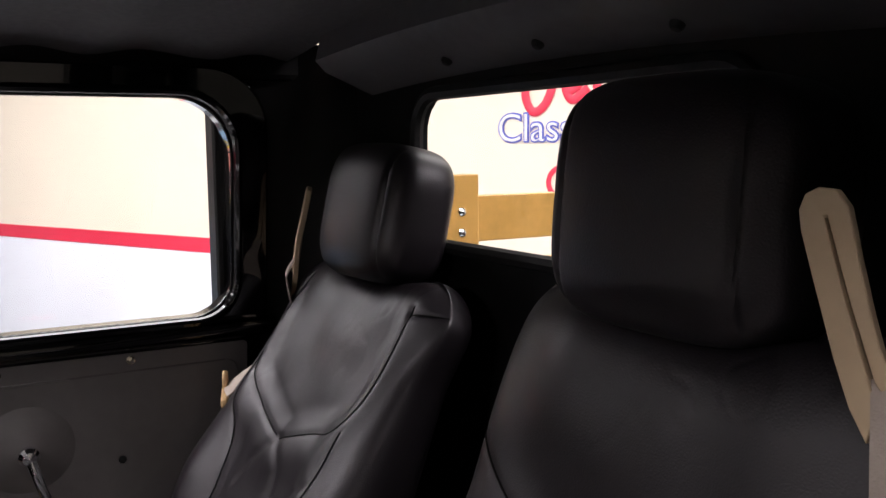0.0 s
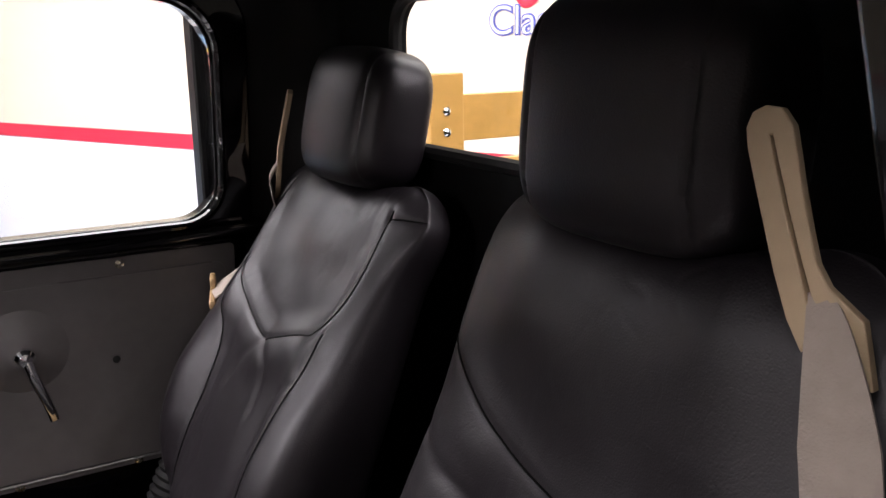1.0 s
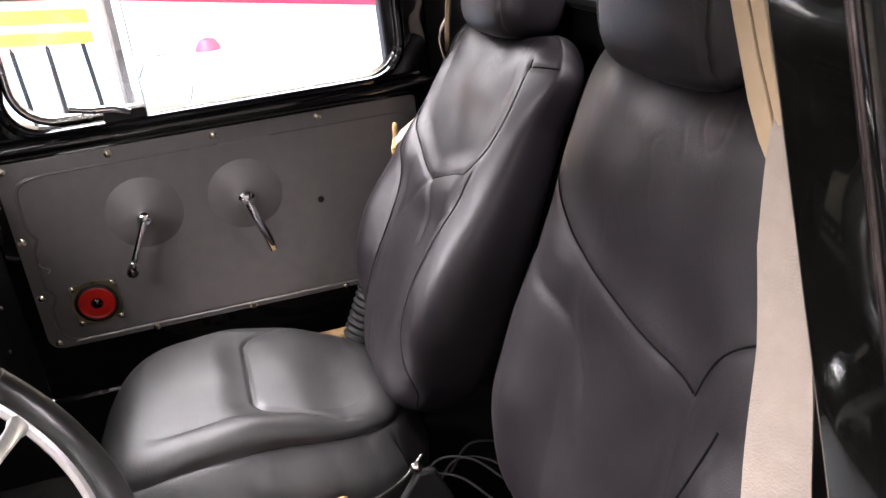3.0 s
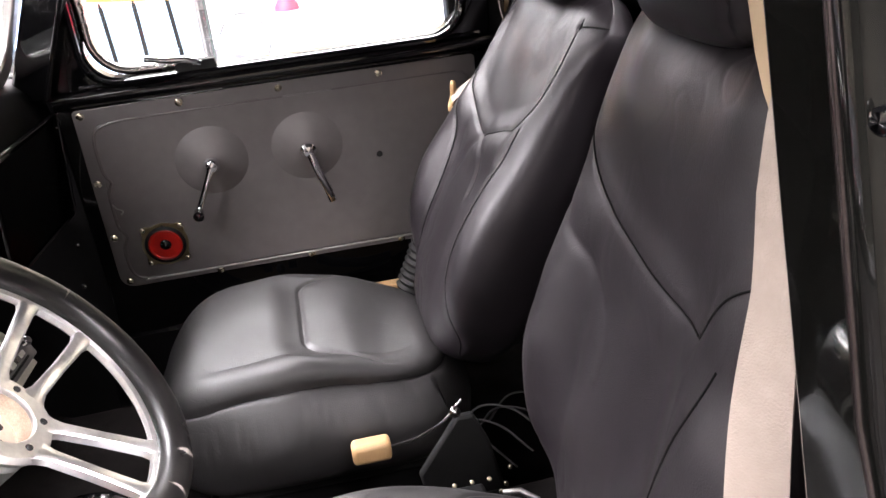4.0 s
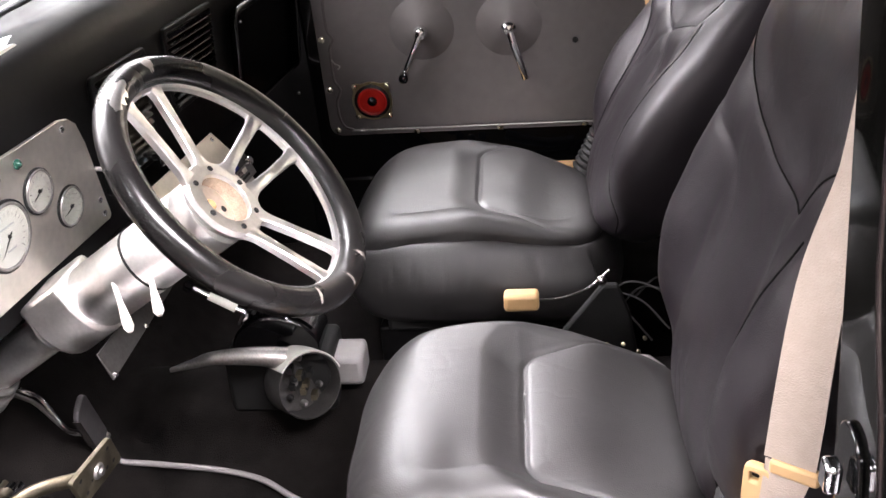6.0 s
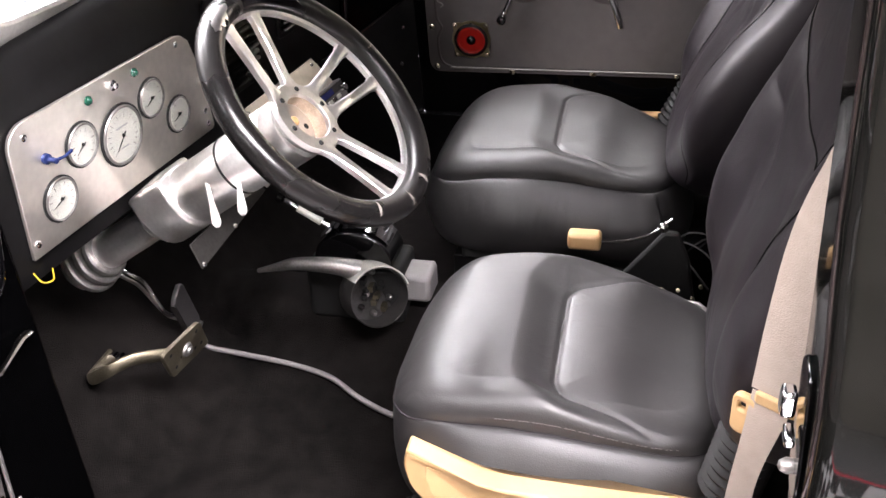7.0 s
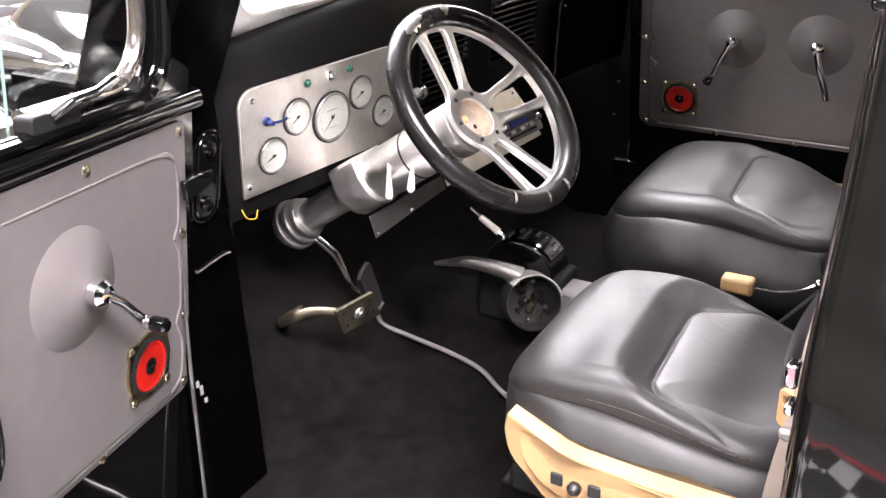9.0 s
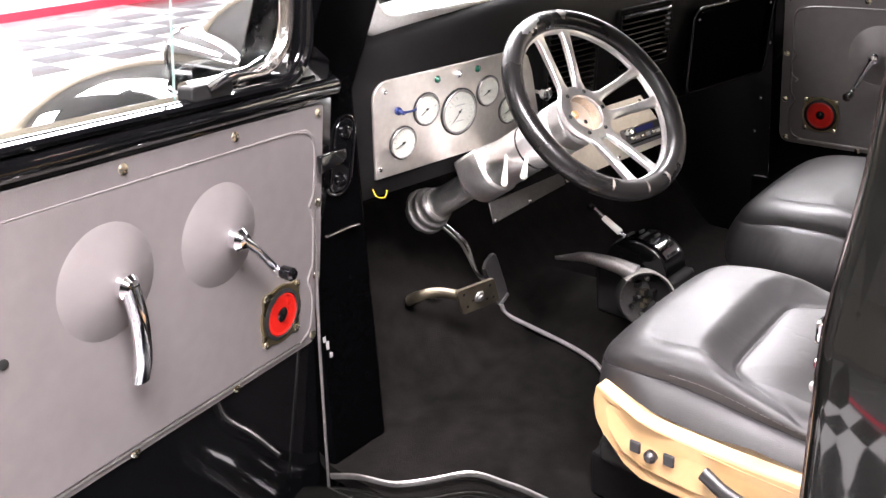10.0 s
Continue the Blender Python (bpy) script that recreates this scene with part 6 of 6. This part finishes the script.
# chrome headlight on the fender, added in place of bright reflections there
hl = thing("headlight", (-0.615, 1.30, 0.60), "chrome bullet headlight added in place of reflections on the fender", "headlight")
bm = bmesh.new()
lathe(bm, [(0.008, -0.19), (0.022, -0.175), (0.042, -0.13), (0.056, -0.075), (0.063, -0.02), (0.066, 0.0), (0.070, 0.003), (0.070, 0.013), (0.065, 0.018)], (-0.615, 1.36, 0.725), (0, 1, 0.02), 36)
part("bucket", bm, CHROME, hl, "polished chrome bucket")
bm = bmesh.new()
lathe(bm, [(0.065, 0.016), (0.055, 0.025), (0.033, 0.032), (0, 0.035)], (-0.615, 1.36, 0.725), (0, 1, 0.02), 32)
part("lens", bm, GLASSEDGE, hl, "pale glass lens")
bm = bmesh.new()
lathe(bm, [(0.045, 0), (0.040, 0.02), (0.024, 0.05), (0.026, 0.09)], (-0.615, 1.30, 0.585), (0, 0, 1), 24)
part("stand", bm, CHROME, hl, "chrome foot")

# yellow wire under the dash
bm = bmesh.new()
sweep(bm, smooth_path([(-0.70, 0.665, 0.548), (-0.70, 0.655, 0.535), (-0.685, 0.65, 0.53), (-0.668, 0.66, 0.537)], 6), 0.0012, 6)
tagged(part("loose_wire", bm, WIREY), "loose yellow wire hanging under the dashboard", "wire")

# lettering on the wall
WD = (WALL_B - WALL_A).normalized()
WAN = Vector((-WD.y, WD.x))


def wall_at(x_along, z, off):
    """A place on the back wall: metres to the left of a fixed mark, seen from the room."""
    p = Vector((2.765, -2.37)) - WD * x_along
    k = (p - WALL_A).dot(WAN)
    p = p - WAN * k + WAN * off
    return Vector((p.x, p.y, z))


def letters(text, size, x0, z, material, off, name, label, outline=0.0):
    cu = bpy.data.curves.new(name, "FONT")
    cu.body, cu.size, cu.extrude, cu.offset = text, size, 0.002, outline
    tmp = new(name + "_curve", cu)
    me = bpy.data.meshes.new_from_object(tmp.evaluated_get(bpy.context.evaluated_depsgraph_get()))
    bpy.data.objects.remove(tmp)
    o = new(name, me)
    me.materials.clear()
    me.materials.append(material)
    p = wall_at(x0, z, off)
    X = Vector((-WD.x, -WD.y, 0))
    Z = Vector((0, 0, 1))
    N = X.cross(Z)
    o.matrix_world = Matrix(((X.x, Z.x, N.x, p.x), (X.y, Z.y, N.y, p.y), (X.z, Z.z, N.z, p.z), (0, 0, 0, 1)))
    return tagged(o, label, "wall lettering")


letters("Classic", 0.195, -0.01, 1.125, BLUEP, 0.004, "wall_lettering", "blue-outlined word painted on the cream wall", 0.006)
letters("Classic", 0.195, -0.01, 1.125, TILE_W, 0.009, "wall_lettering", "white fill of the word painted on the wall", -0.002)
for k, pts in enumerate((((0.20, 1.52), (0.17, 1.42), (0.22, 1.34), (0.30, 1.38), (0.36, 1.50)), ((0.42, 1.42), (0.50, 1.46), (0.48, 1.52), (0.42, 1.47), (0.46, 1.39), (0.56, 1.44)), ((0.60, 1.50), (0.62, 1.42), (0.68, 1.43), (0.72, 1.52)), ((0.78, 1.52), (0.80, 1.43), (0.88, 1.44), (0.92, 1.52)), ((0.98, 1.50), (1.0, 1.42), (1.08, 1.46), (1.12, 1.56)))):
    bm = bmesh.new()
    sweep(bm, smooth_path([wall_at(a * 0.85, b - 0.075, 0.004) for a, b in pts], 6), 0.022, 8, ry=0.004, up=(WAN.x, WAN.y, 0))
    tagged(part("painted_stroke", bm, REDP), "red brush stroke painted on the cream wall", "wall painting", "red painted strokes")
bm = bmesh.new()
sweep(bm, smooth_path([wall_at(0.34 + 0.07 * math.cos(radians(a)), 0.93 + 0.07 * math.sin(radians(a)), 0.004) for a in range(60, 301, 30)], 3), 0.013, 8, ry=0.003, up=(WAN.x, WAN.y, 0))
tagged(part("painted_stroke", bm, REDP), "red round stroke painted on the cream wall", "wall painting", "red painted strokes")

# picture stand and small pieces by the wall
ps = thing("sign_stand", (4.1, 0.95, GROUND), "yellow and pink sign board on thin dark legs", "sign stand")
bm = bmesh.new()
plate(bm, round_rect(-0.25, 0.25, 0, 0.55, 0.01), 0, 0.02, lambda a, b, w: Vector((4.1 + w, 0.78 + a, 0.60 + b)))
bo = part("board", bm, PINK, ps, "orange-pink printed board")
for z0, z1, m_ in ((0.61, 0.67, YELLOW), (0.72, 0.79, YELLOW), (0.68, 0.71, PALEBLUE), (0.84, 0.90, TILE_B)):
    bm = bmesh.new()
    plate(bm, [(-0.24, z0 - 0.02), (0.24, z0 + 0.03), (0.24, z1 + 0.03), (-0.24, z1 - 0.02)], 0, 0.004, lambda a, b, w: Vector((4.096 - w, 0.78 + a, b)))
    part("printed_band", bm, m_, bo, smooth=False)
for a, b in ((0.60, 0.53), (0.78, 0.74), (0.96, 0.90)):
    bm = bmesh.new()
    cyl(bm, (4.12, b, GROUND), (4.11, a, 0.62), 0.012, seg=10)
    part("leg", bm, RUBBER, ps)
fb = thing("folding_banner", (5.4, 1.2, GROUND), "pale blue folding banner standing on the floor", "banner")
for k in range(3):
    bm = bmesh.new()
    box(bm, (5.4 + 0.12 * (k % 2), 0.75 + 0.42 * k, 0.15), (0.02, 0.40, 1.3))
    part("panel", bm, PALEBLUE, fb, smooth=False)
    bm = bmesh.new()
    cyl(bm, (5.38 + 0.12 * (k % 2), 0.55 + 0.42 * k, GROUND), (5.38 + 0.12 * (k % 2), 0.55 + 0.42 * k, 0.85), 0.012, seg=8)
    part("pole", bm, STEEL, fb)
# barrier posts ahead of the truck
for k in range(6):
    p = (10.2 + 0.25 * (k % 3), 2.9 + 0.42 * k, GROUND)
    bp_ = thing("barrier_post", p, "tall pale grey post standing on the showroom floor", "barrier post", "barrier posts")
    bm = bmesh.new()
    lathe(bm, [(0.14, 0), (0.14, 0.015), (0.03, 0.03), (0.05, 0.05), (0.05, 2.2), (0.06, 2.21), (0.06, 2.25), (0, 2.26)], p, (0, 0, 1), 18)
    part("post", bm, STEEL, bp_)
# stand with a red cap by the back wall
rc = thing("display_stand", (4.25, -0.25, GROUND), "white display stand with a red cap and chrome hoop", "display stand")
bm = bmesh.new()
lathe(bm, [(0.13, 0), (0.13, 0.86), (0.12, 0.93)], (4.3, -0.05, GROUND), (0, 0, 1), 24)
part("body", bm, TILE_W, rc)
bm = bmesh.new()
lathe(bm, [(0.075, 0), (0.07, 0.03), (0.045, 0.065), (0, 0.075)], (4.3, -0.05, GROUND + 0.93), (0, 0, 1), 24)
part("cap", bm, REDP, rc, "red domed cap")
bm = bmesh.new()
sweep(bm, [(4.1, 0.22 + 0.14 * math.cos(a), 0.30 + 0.17 * math.sin(a)) for a in np.linspace(0.4, 4.6, 24)], 0.006, 8)
part("hoop", bm, CHROME, rc, "thin chrome hoop")

# cream rounded stand-in for an unidentified object ahead of the truck
bm = bmesh.new()
lathe(bm, [(0.17, 0), (0.20, 0.02), (0.21, 0.55), (0.23, 0.70), (0.235, 0.92), (0.20, 1.05), (0.12, 1.12), (0, 1.14)], (-0.37, 3.5, GROUND), (0, 0, 1), 32)
tagged(part("cream_stand_in", bm, mat("cream_enamel", (0.62, 0.55, 0.38), 0.4, var=0.05)), "cream rounded stand-in for an unidentified pale object", "drum")

# chequered floor band
chk = thing("chequered_floor", (-4.0, 2.0, GROUND), "black and white chequered tile bands on the showroom floor", "floor tiles", kind="structure")
cells = []
for i in range(4):
    for j in range(34):
        cells.append((-2.5 + 0.3 * i, -4.4 + 0.3 * j, (i + j) % 2))
far_cells = []
for i in range(25):
    for j in range(6):
        far_cells.append((-2.6 + 0.5 * i, 8.3 + 0.5 * j, (i + j) % 2))
bm = bmesh.new()
box(bm, (0, 0, 0), (0.296, 0.296, 0.006))
tile_mesh = bpy.data.meshes.new("tile_black")
bm.to_mesh(tile_mesh)
tile_mesh.materials.append(TILE_B)
tile_white = bpy.data.meshes.new("tile_white")
bm.to_mesh(tile_white)
bm.free()
tile_white.materials.append(TILE_W)
for x, y, b_ in cells + far_cells:
    o = new("tile", tile_mesh if b_ else tile_white)
    o.parent = chk
    o.matrix_parent_inverse = Matrix.Translation((-4.0, 2.0, GROUND)).inverted()
    o.location = (x, y, GROUND + 0.003)
    if y > 8:
        o.scale = (1.68, 1.68, 1)
slab("trim_floor_line", (-2.75, 0.6, GROUND + 0.002), (0.08, 10.2, 0.004), REDP, "red line along the chequered floor band", "trim")

# dent with a torn edge on the passenger door panel, bright mark beside it
def panel_mark(u, z):
    bm = bmesh.new()
    sweep(bm, smooth_path([at_p(u, z, 0.009), at_p(u + 0.006, z - 0.010, 0.0105), at_p(u + 0.018, z - 0.018, 0.010), at_p(u + 0.012, z - 0.026, 0.009)], 5), 0.0016, 8)
    tagged(part("panel_scuff", bm, STEEL), "small bright scuff on the grey door panel", "scuff")


panel_mark(0.030, 0.535)
# chipped paint on the driver door jamb
for k, (z, h) in enumerate(((0.30, 0.012), (0.285, 0.018), (0.262, 0.010))):
    bm = bmesh.new()
    box(bm, (-0.868 + 0.006 * k, 0.6505, z), (0.007, 0.0015, h), None)
    tagged(part("paint_chip", bm, GREYPLASTIC, bevel=0.0006), "pale chip in the black door jamb paint", "paint chip", "paint chips")
# wires and bracket behind the buckle, under the passenger seat edge
wr = thing("seat_wiring", (0.08, -0.16, FLOOR), "loose dark wires and brassy connectors beside the seat", "wiring")
random.seed(11)
for k in range(5):
    a = Vector((0.04 + 0.02 * k, -0.10 - 0.035 * k, 0.16 + 0.012 * (k % 3)))
    pts = [a, a + Vector((0.03, -0.05, 0.03)), a + Vector((0.01, -0.11, 0.025)), a + Vector((-0.04, -0.16, -0.01))]
    bm = bmesh.new()
    sweep(bm, smooth_path(pts, 6), 0.0022, 8)
    part("wire", bm, RUBBER, wr)
for k in range(4):
    bm = bmesh.new()
    c = Vector((-0.10 + 0.03 * k, -0.20 - 0.015 * k, 0.15 + 0.01 * (k % 2)))
    lathe(bm, [(0.004, 0), (0.004, 0.008), (0.0025, 0.011), (0, 0.012)], c, (-0.6, 0.2, 0.7), 10)
    part("connector", bm, BRASS, wr, "brassy connector")
# bolts at the foot of the windscreen frame and along the passenger kick panel
for k, (y, z) in enumerate(((0.50, 0.60), (0.515, 0.44), (0.525, 0.34))):
    bm = bmesh.new()
    lathe(bm, [(0.006, 0), (0.005, 0.003), (0, 0.004)], (0.708, y + 0.02, z), (-1, 0, 0), 12)
    tagged(part("panel_bolt", bm, CHROME), "small bright bolt on the black kick panel", "bolt", "kick panel bolts")
# wiper lying beyond the windscreen
wp = thing("wiper", wsc(0.36, 0.02, -0.03), "black windscreen wiper resting on the glass", "wiper")
bm = bmesh.new()
sweep(bm, [wsc(0.30, 0.03, -0.022), wsc(0.50, 0.045, -0.02), wsc(0.72, 0.05, -0.02)], 0.004, 8)
part("blade", bm, RUBBER, wp, "black rubber blade")
bm = bmesh.new()
sweep(bm, [wsc(0.36, -0.02, -0.03), wsc(0.44, 0.03, -0.036), wsc(0.52, 0.046, -0.028)], 0.005, 8)
part("arm", bm, STEEL, wp)
